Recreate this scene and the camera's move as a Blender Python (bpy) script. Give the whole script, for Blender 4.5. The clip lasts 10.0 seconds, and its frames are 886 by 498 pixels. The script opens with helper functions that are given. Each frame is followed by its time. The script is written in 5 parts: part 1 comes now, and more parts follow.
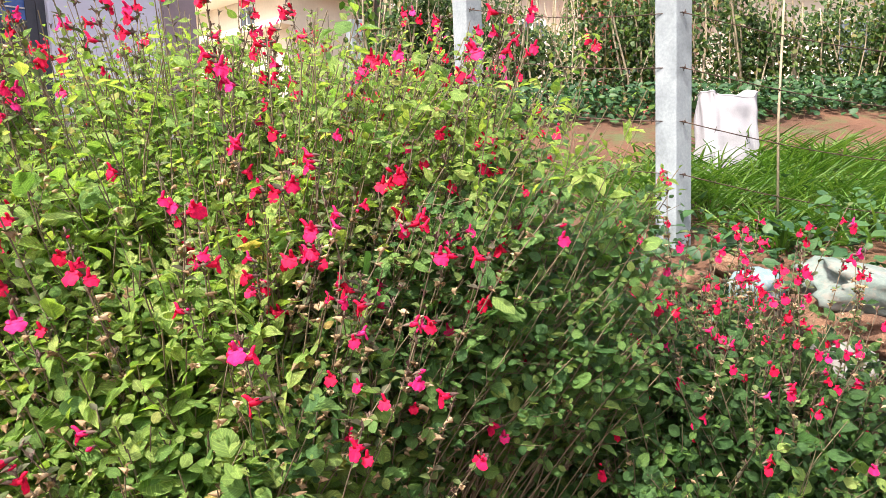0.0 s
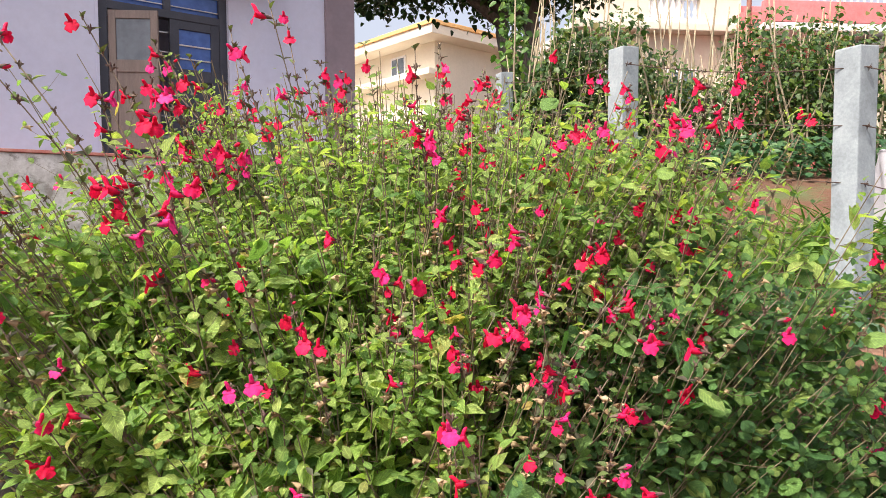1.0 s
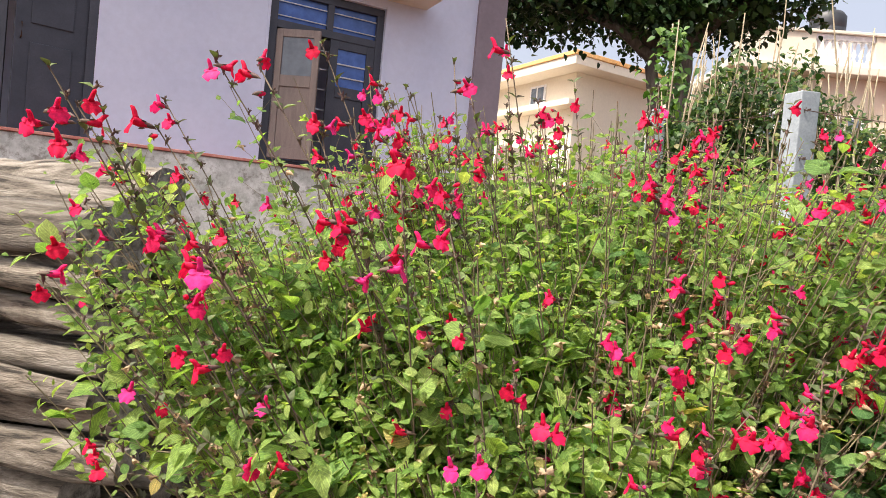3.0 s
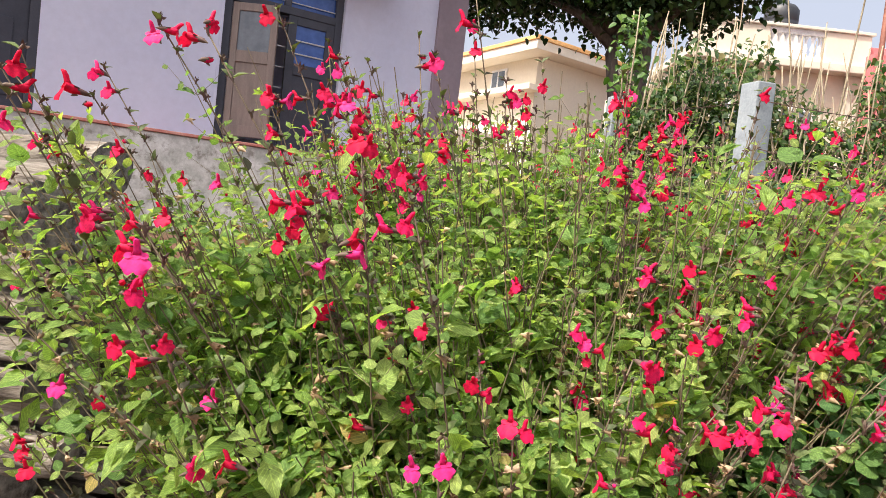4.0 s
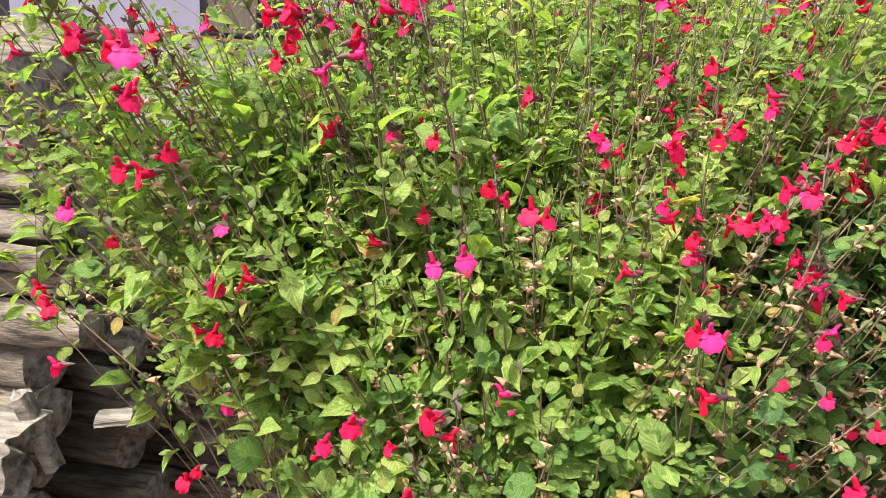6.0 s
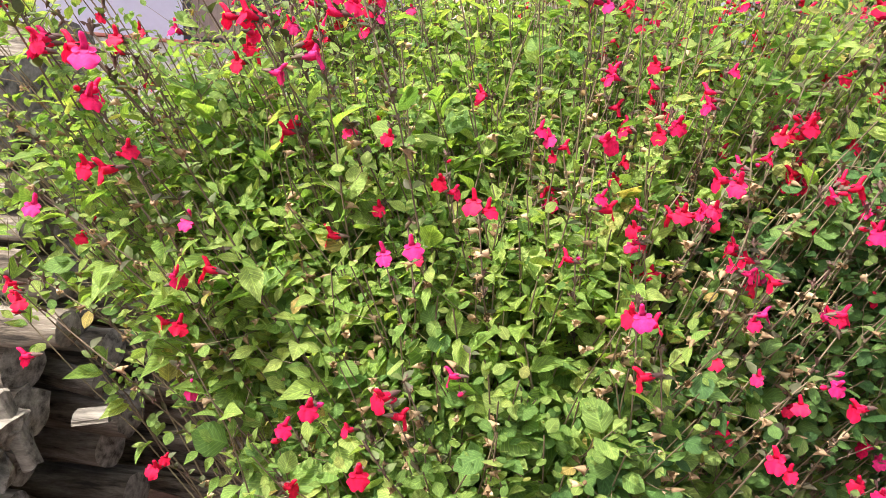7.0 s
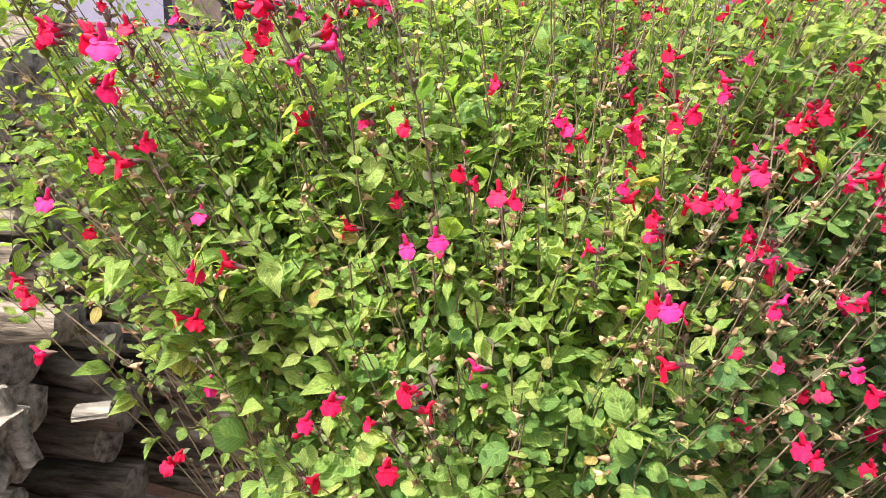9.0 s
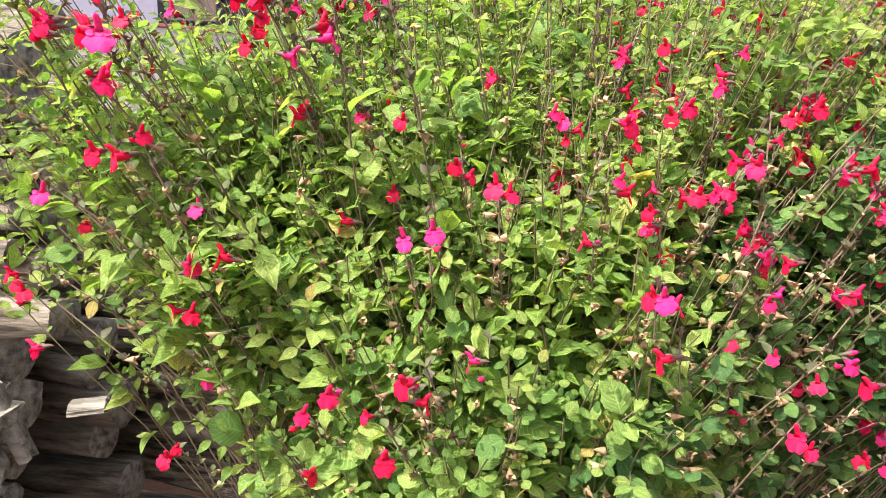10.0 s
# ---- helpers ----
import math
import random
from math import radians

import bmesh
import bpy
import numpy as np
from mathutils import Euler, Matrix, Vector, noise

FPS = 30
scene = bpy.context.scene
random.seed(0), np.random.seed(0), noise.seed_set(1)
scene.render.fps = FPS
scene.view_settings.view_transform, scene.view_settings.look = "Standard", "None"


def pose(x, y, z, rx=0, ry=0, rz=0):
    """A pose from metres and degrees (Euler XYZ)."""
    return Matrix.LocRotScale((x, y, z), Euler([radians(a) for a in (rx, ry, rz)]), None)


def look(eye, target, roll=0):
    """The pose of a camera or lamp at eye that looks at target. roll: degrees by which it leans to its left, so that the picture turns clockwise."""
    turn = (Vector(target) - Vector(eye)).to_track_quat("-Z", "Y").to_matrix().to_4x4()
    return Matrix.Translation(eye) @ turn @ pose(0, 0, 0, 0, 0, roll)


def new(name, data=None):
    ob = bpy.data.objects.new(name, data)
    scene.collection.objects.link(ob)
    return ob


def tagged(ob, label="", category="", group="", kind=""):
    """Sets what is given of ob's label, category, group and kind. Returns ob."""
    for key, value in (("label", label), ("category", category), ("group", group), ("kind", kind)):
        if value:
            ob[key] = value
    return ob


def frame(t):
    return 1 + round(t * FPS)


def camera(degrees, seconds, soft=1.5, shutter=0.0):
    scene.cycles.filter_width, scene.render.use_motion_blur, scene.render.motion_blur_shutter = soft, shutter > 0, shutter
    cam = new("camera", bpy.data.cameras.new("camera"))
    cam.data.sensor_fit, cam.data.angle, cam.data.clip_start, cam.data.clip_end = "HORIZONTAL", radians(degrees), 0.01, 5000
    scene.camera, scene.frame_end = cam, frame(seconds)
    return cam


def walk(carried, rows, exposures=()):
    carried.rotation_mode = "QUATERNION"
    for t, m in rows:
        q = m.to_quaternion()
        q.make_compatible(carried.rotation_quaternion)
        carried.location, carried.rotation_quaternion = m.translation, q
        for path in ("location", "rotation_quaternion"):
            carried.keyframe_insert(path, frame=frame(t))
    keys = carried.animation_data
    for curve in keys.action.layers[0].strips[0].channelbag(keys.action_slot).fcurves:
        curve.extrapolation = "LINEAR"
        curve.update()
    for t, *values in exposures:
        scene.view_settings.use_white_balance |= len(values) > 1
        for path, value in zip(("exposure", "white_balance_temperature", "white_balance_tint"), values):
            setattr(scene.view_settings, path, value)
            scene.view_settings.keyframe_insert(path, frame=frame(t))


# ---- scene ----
cam = camera(67.4, 10.0, soft=0.5)
PATH = [
    (0, (0.139, 0.011, 1.378), (0.492, 1.963, 1.125), -2.43),
    (0.5, (0.112, 0.017, 1.393), (0.288, 2.001, 1.216), -1.67),
    (1, (0.078, 0.025, 1.408), (0.046, 2.022, 1.298), -0.19),
    (1.5, (0.052, 0.034, 1.422), (-0.178, 2.019, 1.339), 1.98),
    (2, (0.023, 0.057, 1.423), (-0.231, 2.038, 1.315), 4.72),
    (2.5, (-0.004, 0.074, 1.426), (-0.350, 2.040, 1.314), 5.52),
    (2.7, (-0.012, 0.074, 1.430), (-0.406, 2.034, 1.386), 5.44),
    (3.8, (-0.024, 0.096, 1.429), (-0.334, 2.070, 1.343), 5.79),
    (4, (-0.027, 0.104, 1.430), (-0.290, 2.085, 1.341), 6.31),
    (4.5, (-0.027, 0.119, 1.422), (-0.239, 2.104, 1.309), 5.08),
    (5, (-0.034, 0.129, 1.420), (-0.175, 2.118, 1.259), 4.57),
    (5.5, (-0.035, 0.118, 1.411), (-0.249, 2.098, 1.219), 3.84),
    (6, (-0.028, 0.113, 1.368), (-0.280, 2.056, 0.969), 2.74),
    (6.2, (-0.023, 0.111, 1.356), (-0.283, 2.041, 0.903), 2.36),
    (7.3, (0.002, 0.084, 1.367), (-0.205, 2.039, 1.002), 2.29),
    (7.5, (-0.000, 0.080, 1.362), (-0.208, 2.036, 1.001), 2.13),
    (8, (-0.006, 0.084, 1.364), (-0.170, 2.040, 0.975), 2.02),
    (8.5, (-0.021, 0.094, 1.361), (-0.132, 2.029, 0.868), 3.71),
    (9, (-0.025, 0.094, 1.366), (-0.196, 2.042, 0.944), 2.00),
    (9.5, (-0.030, 0.096, 1.365), (-0.145, 2.041, 0.913), 3.12),
    (10, (-0.026, 0.093, 1.364), (-0.182, 2.040, 0.932), 2.08),
]
walk(
    cam,
    [(t, look(eye, target, roll)) for t, eye, target, roll in PATH],
    [(0.0, 0.82), (1.0, 0.53), (2.5, 0.50), (4.5, 0.45), (5.5, 0.60), (7.5, 0.88), (10.0, 0.94)],
)

# ---- light and sky ----
SUN_DIR = Vector((-0.44, -0.44, 1.0)).normalized()
world = bpy.data.worlds.new("sky")
scene.world = world
world.use_nodes = True
wn = world.node_tree
sky = wn.nodes.new("ShaderNodeTexSky")
sky.sky_type, sky.sun_disc = "NISHITA", False
sky.sun_elevation = math.asin(SUN_DIR.z)
sky.sun_rotation = math.atan2(SUN_DIR.x, SUN_DIR.y)
sky.air_density, sky.dust_density, sky.ozone_density = 0.6, 9.0, 0.0
background = wn.nodes["Background"]
background.inputs["Strength"].default_value = 0.15
veil = wn.nodes.new("ShaderNodeMix")  # thin bright haze over the whole sky
veil.data_type, veil.blend_type = "RGBA", "ADD"
veil.inputs[0].default_value, veil.inputs[7].default_value = 1.0, (2.1, 2.12, 2.22, 1)
wn.links.new(sky.outputs[0], veil.inputs[6])
wn.links.new(veil.outputs[2], background.inputs["Color"])
sun = new("sun", bpy.data.lights.new("sun", "SUN"))
sun.data.energy, sun.data.angle, sun.data.color = 4.7, radians(1.6), (1.0, 0.93, 0.80)
sun.matrix_world = look(SUN_DIR * 30, (0, 0, 0))


# ---- materials ----
def socket(node, *names):
    for n in names:
        if n in node.inputs:
            return node.inputs[n]


def ramp_of(nt, fac, stops):
    r = nt.nodes.new("ShaderNodeValToRGB")
    while len(r.color_ramp.elements) < len(stops):
        r.color_ramp.elements.new(0.5)
    for e, (pos, c) in zip(r.color_ramp.elements, stops):
        e.position, e.color = pos, (*c, 1)
    nt.links.new(fac, r.inputs[0])
    return r.outputs[0]


def noise_of(nt, coord, scale, detail=6.0, rough=0.6, stretch=(1, 1, 1)):
    m = nt.nodes.new("ShaderNodeMapping")
    m.inputs["Scale"].default_value = stretch
    nt.links.new(coord, m.inputs[0])
    n = nt.nodes.new("ShaderNodeTexNoise")
    n.inputs["Scale"].default_value, n.inputs["Detail"].default_value, n.inputs["Roughness"].default_value = scale, detail, rough
    nt.links.new(m.outputs[0], n.inputs["Vector"])
    return n.outputs[0]


def mixed(nt, kind, a, b, fac):
    m = nt.nodes.new("ShaderNodeMix")
    m.data_type, m.blend_type = "RGBA", kind
    for sock, v in ((m.inputs[6], a), (m.inputs[7], b), (m.inputs[0], fac)):
        if isinstance(v, (int, float)):
            sock.default_value = v
        elif isinstance(v, tuple):
            sock.default_value = (*v, 1)
        else:
            nt.links.new(v, sock)
    return m.outputs[2]


def surface(name, stops, scale=6.0, fine=60.0, rough=0.8, bump=0.3, depth=0.004, stretch=(1, 1, 1), vary=0.0, metal=0.0, stain=None, speck=0.6):
    """Coarse blotches through stops, fine grain over them, relief from both."""
    m = bpy.data.materials.new(name)
    m.use_nodes = True
    nt = m.node_tree
    p = nt.nodes["Principled BSDF"]
    coord = nt.nodes.new("ShaderNodeTexCoord").outputs["Object"]
    big = noise_of(nt, coord, scale, 5, 0.6, stretch)
    small = noise_of(nt, coord, fine, 6, 0.65, stretch)
    col = ramp_of(nt, big, stops)
    grain = ramp_of(nt, small, [(0.3, (0.72, 0.72, 0.72)), (0.7, (1.2, 1.2, 1.2))])
    col = mixed(nt, "MULTIPLY", col, grain, speck)
    if stain:
        spots = ramp_of(nt, noise_of(nt, coord, scale * 2.3, 8, 0.7), [(0.52, (0, 0, 0)), (0.64, (1, 1, 1))])
        col = mixed(nt, "MIX", col, stain, spots)
    if vary:
        info = nt.nodes.new("ShaderNodeObjectInfo")
        hsv = nt.nodes.new("ShaderNodeHueSaturation")
        mr = nt.nodes.new("ShaderNodeMapRange")
        mr.inputs[3].default_value, mr.inputs[4].default_value = 1 - vary, 1 + vary
        nt.links.new(info.outputs["Random"], mr.inputs[0])
        nt.links.new(mr.outputs[0], hsv.inputs["Value"])
        nt.links.new(col, hsv.inputs["Color"])
        col = hsv.outputs[0]
    nt.links.new(col, p.inputs["Base Color"])
    p.inputs["Roughness"].default_value, p.inputs["Metallic"].default_value = rough, metal
    b = nt.nodes.new("ShaderNodeBump")
    b.inputs["Strength"].default_value, b.inputs["Distance"].default_value = bump, depth
    h = mixed(nt, "MIX", big, small, 0.6)
    nt.links.new(h, b.inputs["Height"])
    nt.links.new(b.outputs[0], p.inputs["Normal"])
    return m


def foliage(name, stops, back, veins=True, rough=0.5, thin=0.35, by_object=False, gloss=0.4):
    """A thin leaf: colour by leaf, paler veins, light let through."""
    m = bpy.data.materials.new(name)
    m.use_nodes = True
    nt = m.node_tree
    p, out = nt.nodes["Principled BSDF"], nt.nodes["Material Output"]
    if by_object:
        rnd = nt.nodes.new("ShaderNodeObjectInfo").outputs["Random"]
    else:
        rnd = nt.nodes.new("ShaderNodeNewGeometry").outputs["Random Per Island"]
    col = ramp_of(nt, rnd, stops)
    tex = nt.nodes.new("ShaderNodeTexCoord")
    grain = ramp_of(nt, noise_of(nt, tex.outputs["Object"], 420, 4), [(0.32, (0.55, 0.58, 0.55)), (0.68, (1.28, 1.26, 1.25))])
    col = mixed(nt, "MULTIPLY", col, grain, 0.55)
    if veins:
        sep = nt.nodes.new("ShaderNodeSeparateXYZ")
        nt.links.new(tex.outputs["UV"], sep.inputs[0])

        def op(kind, a, b=None):
            n = nt.nodes.new("ShaderNodeMath")
            n.operation = kind
            for i, v in enumerate((a, b)):
                if v is None:
                    continue
                if isinstance(v, (int, float)):
                    n.inputs[i].default_value = v
                else:
                    nt.links.new(v, n.inputs[i])
            return n.outputs[0]

        off = op("ABSOLUTE", op("SUBTRACT", sep.outputs[1], 0.5))
        mid = op("LESS_THAN", off, 0.03)
        side = op("LESS_THAN", op("FRACT", op("MULTIPLY", op("SUBTRACT", sep.outputs[0], op("MULTIPLY", off, 0.7)), 8.0)), 0.2)
        vein = op("MAXIMUM", mid, side)
        col = mixed(nt, "MIX", col, mixed(nt, "MULTIPLY", col, (1.5, 1.42, 1.4), 1.0), vein)
        bp = nt.nodes.new("ShaderNodeBump")
        bp.inputs["Strength"].default_value, bp.inputs["Distance"].default_value = 0.9, 0.0012
        bp.invert = True
        shift = nt.nodes.new("ShaderNodeVectorMath")
        shift.operation = "ADD"
        nt.links.new(tex.outputs["UV"], shift.inputs[0])
        place = nt.nodes.new("ShaderNodeCombineXYZ")
        nt.links.new(op("MULTIPLY", rnd, 37.0), place.inputs[2])
        nt.links.new(place.outputs[0], shift.inputs[1])
        pucker = noise_of(nt, shift.outputs[0], 9.0, 3, 0.6, (1.6, 1, 1))
        nt.links.new(op("SUBTRACT", vein, op("MULTIPLY", pucker, 1.4)), bp.inputs["Height"])
        patch = ramp_of(nt, noise_of(nt, shift.outputs[0], 3.2, 4, 0.65), [(0.3, (0.80, 0.84, 0.80)), (0.7, (1.18, 1.15, 1.1))])
        col = mixed(nt, "MULTIPLY", col, patch, 0.7)
        nt.links.new(bp.outputs[0], p.inputs["Normal"])
    nt.links.new(col, p.inputs["Base Color"])
    p.inputs["Roughness"].default_value = rough
    socket(p, "Specular IOR Level", "Specular").default_value = gloss
    tr = nt.nodes.new("ShaderNodeBsdfTranslucent")
    nt.links.new(mixed(nt, "MULTIPLY", col, back, 1.0), tr.inputs["Color"])
    mx = nt.nodes.new("ShaderNodeMixShader")
    mx.inputs[0].default_value = thin
    nt.links.new(p.outputs[0], mx.inputs[1])
    nt.links.new(tr.outputs[0], mx.inputs[2])
    nt.links.new(mx.outputs[0], out.inputs["Surface"])
    return m


LEAF_STOPS = [(0.0, (0.096, 0.195, 0.056)), (0.3, (0.168, 0.292, 0.080)), (0.65, (0.250, 0.374, 0.106)), (0.95, (0.335, 0.428, 0.142)), (1.0, (0.46, 0.35, 0.13))]
M_LEAF = foliage("salvia leaf", LEAF_STOPS, (1.35, 1.45, 0.75), rough=0.5, thin=0.42, gloss=0.28)
M_LEAF_ONE = foliage("salvia leaf near", LEAF_STOPS, (1.35, 1.45, 0.75), rough=0.5, thin=0.42, by_object=True, gloss=0.28)
# low bush: deep green leaf, with the shade it stands in mixed into the colour
M_LEAF_DARK = foliage("shade-darkened deep green salvia leaf", [(0.0, (0.024, 0.066, 0.021)), (0.5, (0.046, 0.115, 0.030)), (1.0, (0.092, 0.18, 0.041))], (1.4, 1.4, 0.7), rough=0.5, thin=0.3)
# young tips: paler by growth, and brightened in colour for the backlight on top
M_YOUNG_LIT = foliage("sun-brightened young salvia leaf", [(0.0, (0.17, 0.305, 0.072)), (0.5, (0.265, 0.40, 0.10)), (1.0, (0.36, 0.46, 0.14))], (1.4, 1.4, 0.7), rough=0.42, thin=0.45)
# main bush's right flank: its shade is put into this darker leaf colour
M_LEAF_MID = foliage("flank-shade mid green salvia leaf", [(0.0, (0.046, 0.115, 0.040)), (0.4, (0.086, 0.190, 0.058)), (0.8, (0.145, 0.262, 0.074)), (1.0, (0.23, 0.32, 0.095))], (1.35, 1.45, 0.75), rough=0.46, thin=0.36)
M_PETAL = foliage("red petal", [(0.0, (0.62, 0.007, 0.050)), (0.5, (0.72, 0.010, 0.085)), (0.80, (0.74, 0.015, 0.13)), (0.92, (0.74, 0.024, 0.19)), (1.0, (0.74, 0.036, 0.26))], (1.2, 0.9, 0.9), veins=False, rough=0.6, thin=0.3, by_object=True, gloss=0.2)
M_BRACT = foliage("bract", [(0.0, (0.055, 0.045, 0.03)), (0.4, (0.075, 0.10, 0.04)), (1.0, (0.14, 0.20, 0.06))], (1.2, 1.2, 0.7), veins=False, rough=0.6, thin=0.25)
M_CALYX = surface("purple calyx", [(0.3, (0.085, 0.03, 0.04)), (0.7, (0.12, 0.10, 0.06))], 60, 300, 0.7, 0.2, 0.0005)
M_DRY = foliage("dry calyx", [(0.0, (0.20, 0.13, 0.075)), (0.5, (0.42, 0.30, 0.19)), (1.0, (0.60, 0.46, 0.32))], (1.1, 1.0, 0.8), veins=False, rough=0.8, thin=0.3, gloss=0.1)
M_STEM = surface("brown stem", [(0.3, (0.085, 0.055, 0.042)), (0.7, (0.17, 0.135, 0.085))], 40, 300, 0.75, 0.3, 0.0006)
M_TWIG = surface("tan twig", [(0.3, (0.095, 0.07, 0.045)), (0.55, (0.18, 0.145, 0.09)), (0.75, (0.28, 0.235, 0.15))], 30, 300, 0.8, 0.3, 0.0006)
M_SOIL = surface("red soil", [(0.25, (0.055, 0.026, 0.015)), (0.5, (0.105, 0.047, 0.027)), (0.75, (0.15, 0.071, 0.041))], 1.6, 30, 0.95, 0.9, 0.03, stain=(0.07, 0.085, 0.03))
M_BARK = surface("weathered log", [(0.36, (0.03, 0.024, 0.019)), (0.44, (0.15, 0.125, 0.10)), (0.56, (0.28, 0.245, 0.205)), (0.7, (0.44, 0.405, 0.36))], 14, 130, 0.9, 1.0, 0.010, stretch=(0.6, 4, 4), vary=0.35, speck=0.9)
M_ENDWOOD = surface("cut wood", [(0.34, (0.05, 0.045, 0.04)), (0.5, (0.20, 0.185, 0.165)), (0.7, (0.36, 0.335, 0.30))], 26, 140, 0.9, 1.0, 0.006, stretch=(0.35, 2.4, 2.4), vary=0.25)
M_WALL = surface("lilac whitewash", [(0.3, (0.52, 0.55, 0.72)), (0.7, (0.58, 0.61, 0.77))], 1.2, 14, 0.85, 0.12, 0.003, speck=0.18)
M_PILASTER = surface("mauve paint", [(0.3, (0.20, 0.165, 0.20)), (0.7, (0.26, 0.215, 0.255))], 2.0, 20, 0.8, 0.15, 0.003, speck=0.25)
M_DOOR = surface("slate blue door paint", [(0.3, (0.030, 0.034, 0.052)), (0.7, (0.052, 0.055, 0.077))], 5, 70, 0.5, 0.25, 0.002)
M_LEAFWOOD = surface("greyed brown shutter", [(0.3, (0.17, 0.135, 0.125)), (0.7, (0.24, 0.195, 0.18))], 6, 80, 0.65, 0.4, 0.002, stretch=(4, 4, 0.5))
M_PLINTH = surface("peeling plinth plaster", [(0.28, (0.26, 0.28, 0.26)), (0.5, (0.52, 0.53, 0.52)), (0.7, (0.70, 0.71, 0.71))], 4.5, 40, 0.9, 0.7, 0.012, stain=(0.26, 0.25, 0.23))
M_REDLINE = surface("faded red edging", [(0.3, (0.40, 0.10, 0.08)), (0.7, (0.55, 0.30, 0.26))], 8, 60, 0.85, 0.4, 0.003)
M_POST = surface("whitewashed concrete", [(0.25, (0.17, 0.195, 0.22)), (0.5, (0.27, 0.31, 0.35)), (0.75, (0.34, 0.38, 0.42))], 7, 90, 0.85, 0.5, 0.003)
M_WIRE = surface("rusty wire", [(0.3, (0.05, 0.032, 0.028)), (0.7, (0.12, 0.075, 0.06))], 30, 200, 0.7, 0.3, 0.0005, metal=0.5)
M_SACK = surface("white woven plastic", [(0.3, (0.33, 0.325, 0.375)), (0.7, (0.42, 0.41, 0.465))], 8, 260, 0.6, 0.5, 0.003)
M_TURQ = surface("turquoise plaster", [(0.3, (0.105, 0.15, 0.138)), (0.55, (0.165, 0.20, 0.192)), (0.75, (0.225, 0.25, 0.245))], 9, 60, 0.85, 0.6, 0.006, stain=(0.21, 0.195, 0.175))
M_BLUEP = surface("pale blue plaster", [(0.3, (0.11, 0.175, 0.205)), (0.7, (0.165, 0.235, 0.26))], 9, 60, 0.85, 0.5, 0.005, stain=(0.29, 0.25, 0.21))
M_LATERITE = surface("laterite rubble", [(0.3, (0.07, 0.036, 0.024)), (0.6, (0.19, 0.10, 0.062)), (0.8, (0.33, 0.22, 0.15))], 14, 60, 0.95, 1.0, 0.02)
M_STONE = surface("grey stone", [(0.3, (0.10, 0.10, 0.095)), (0.7, (0.26, 0.25, 0.24))], 9, 60, 0.9, 0.8, 0.01)
M_GRASS = foliage("broad grass", [(0.0, (0.040, 0.105, 0.018)), (0.5, (0.085, 0.185, 0.032)), (1.0, (0.17, 0.27, 0.06))], (1.3, 1.4, 0.6), veins=False, rough=0.4, thin=0.35)
M_BEAN = foliage("bean leaf", [(0.0, (0.018, 0.050, 0.013)), (0.5, (0.050, 0.106, 0.024)), (0.85, (0.11, 0.17, 0.038)), (1.0, (0.20, 0.16, 0.06))], (1.3, 1.4, 0.6), veins=False, rough=0.5, thin=0.35)
M_GOURD = foliage("low garden leaf", [(0.0, (0.02, 0.06, 0.025)), (0.6, (0.036, 0.10, 0.036)), (1.0, (0.065, 0.14, 0.045))], (1.2, 1.3, 0.7), veins=False, rough=0.5, thin=0.25)
M_POLE = surface("dry bean pole", [(0.3, (0.20, 0.16, 0.105)), (0.7, (0.40, 0.34, 0.245))], 12, 120, 0.9, 0.5, 0.002)
M_TREELEAF = foliage("dark tree leaf", [(0.0, (0.012, 0.035, 0.012)), (0.6, (0.025, 0.065, 0.018)), (1.0, (0.06, 0.12, 0.03))], (1.2, 1.3, 0.6), veins=False, rough=0.5, thin=0.2)
M_TRUNK = surface("tree bark", [(0.3, (0.05, 0.042, 0.036)), (0.7, (0.15, 0.13, 0.11))], 4, 25, 0.95, 0.9, 0.03, stretch=(3, 3, 0.6))
M_CREAM = surface("cream house paint", [(0.3, (0.69, 0.62, 0.51)), (0.7, (0.74, 0.67, 0.57))], 0.6, 12, 0.85, 0.15, 0.01, speck=0.2)
M_CREAMW = surface("pale house paint", [(0.3, (0.66, 0.60, 0.51)), (0.7, (0.72, 0.66, 0.58))], 0.6, 12, 0.85, 0.15, 0.01, speck=0.2)
M_ORANGE = surface("orange roof edge", [(0.3, (0.72, 0.38, 0.13)), (0.7, (0.80, 0.50, 0.22))], 0.8, 14, 0.8, 0.2, 0.01)
M_PINK = surface("pink house paint", [(0.3, (0.62, 0.16, 0.17)), (0.7, (0.70, 0.24, 0.25))], 0.7, 12, 0.85, 0.15, 0.01)
M_WHITE = surface("white house paint", [(0.3, (0.72, 0.72, 0.75)), (0.7, (0.80, 0.80, 0.82))], 0.8, 14, 0.8, 0.15, 0.01)
M_TANK = surface("black water tank", [(0.3, (0.02, 0.022, 0.028)), (0.7, (0.035, 0.04, 0.05))], 3, 30, 0.5, 0.2, 0.005)
M_RUST = surface("red oxide pole", [(0.3, (0.15, 0.05, 0.035)), (0.7, (0.25, 0.09, 0.06))], 6, 60, 0.7, 0.3, 0.003)
# near-black floor colour stands in for the unlit room
M_DARK = surface("unlit room dark", [(0.3, (0.012, 0.012, 0.014)), (0.7, (0.022, 0.022, 0.025))], 2, 20, 0.9, 0.1, 0.003)
M_BAR = surface("grey window bar", [(0.3, (0.45, 0.46, 0.50)), (0.7, (0.60, 0.61, 0.65))], 10, 80, 0.5, 0.1, 0.001, metal=0.3)


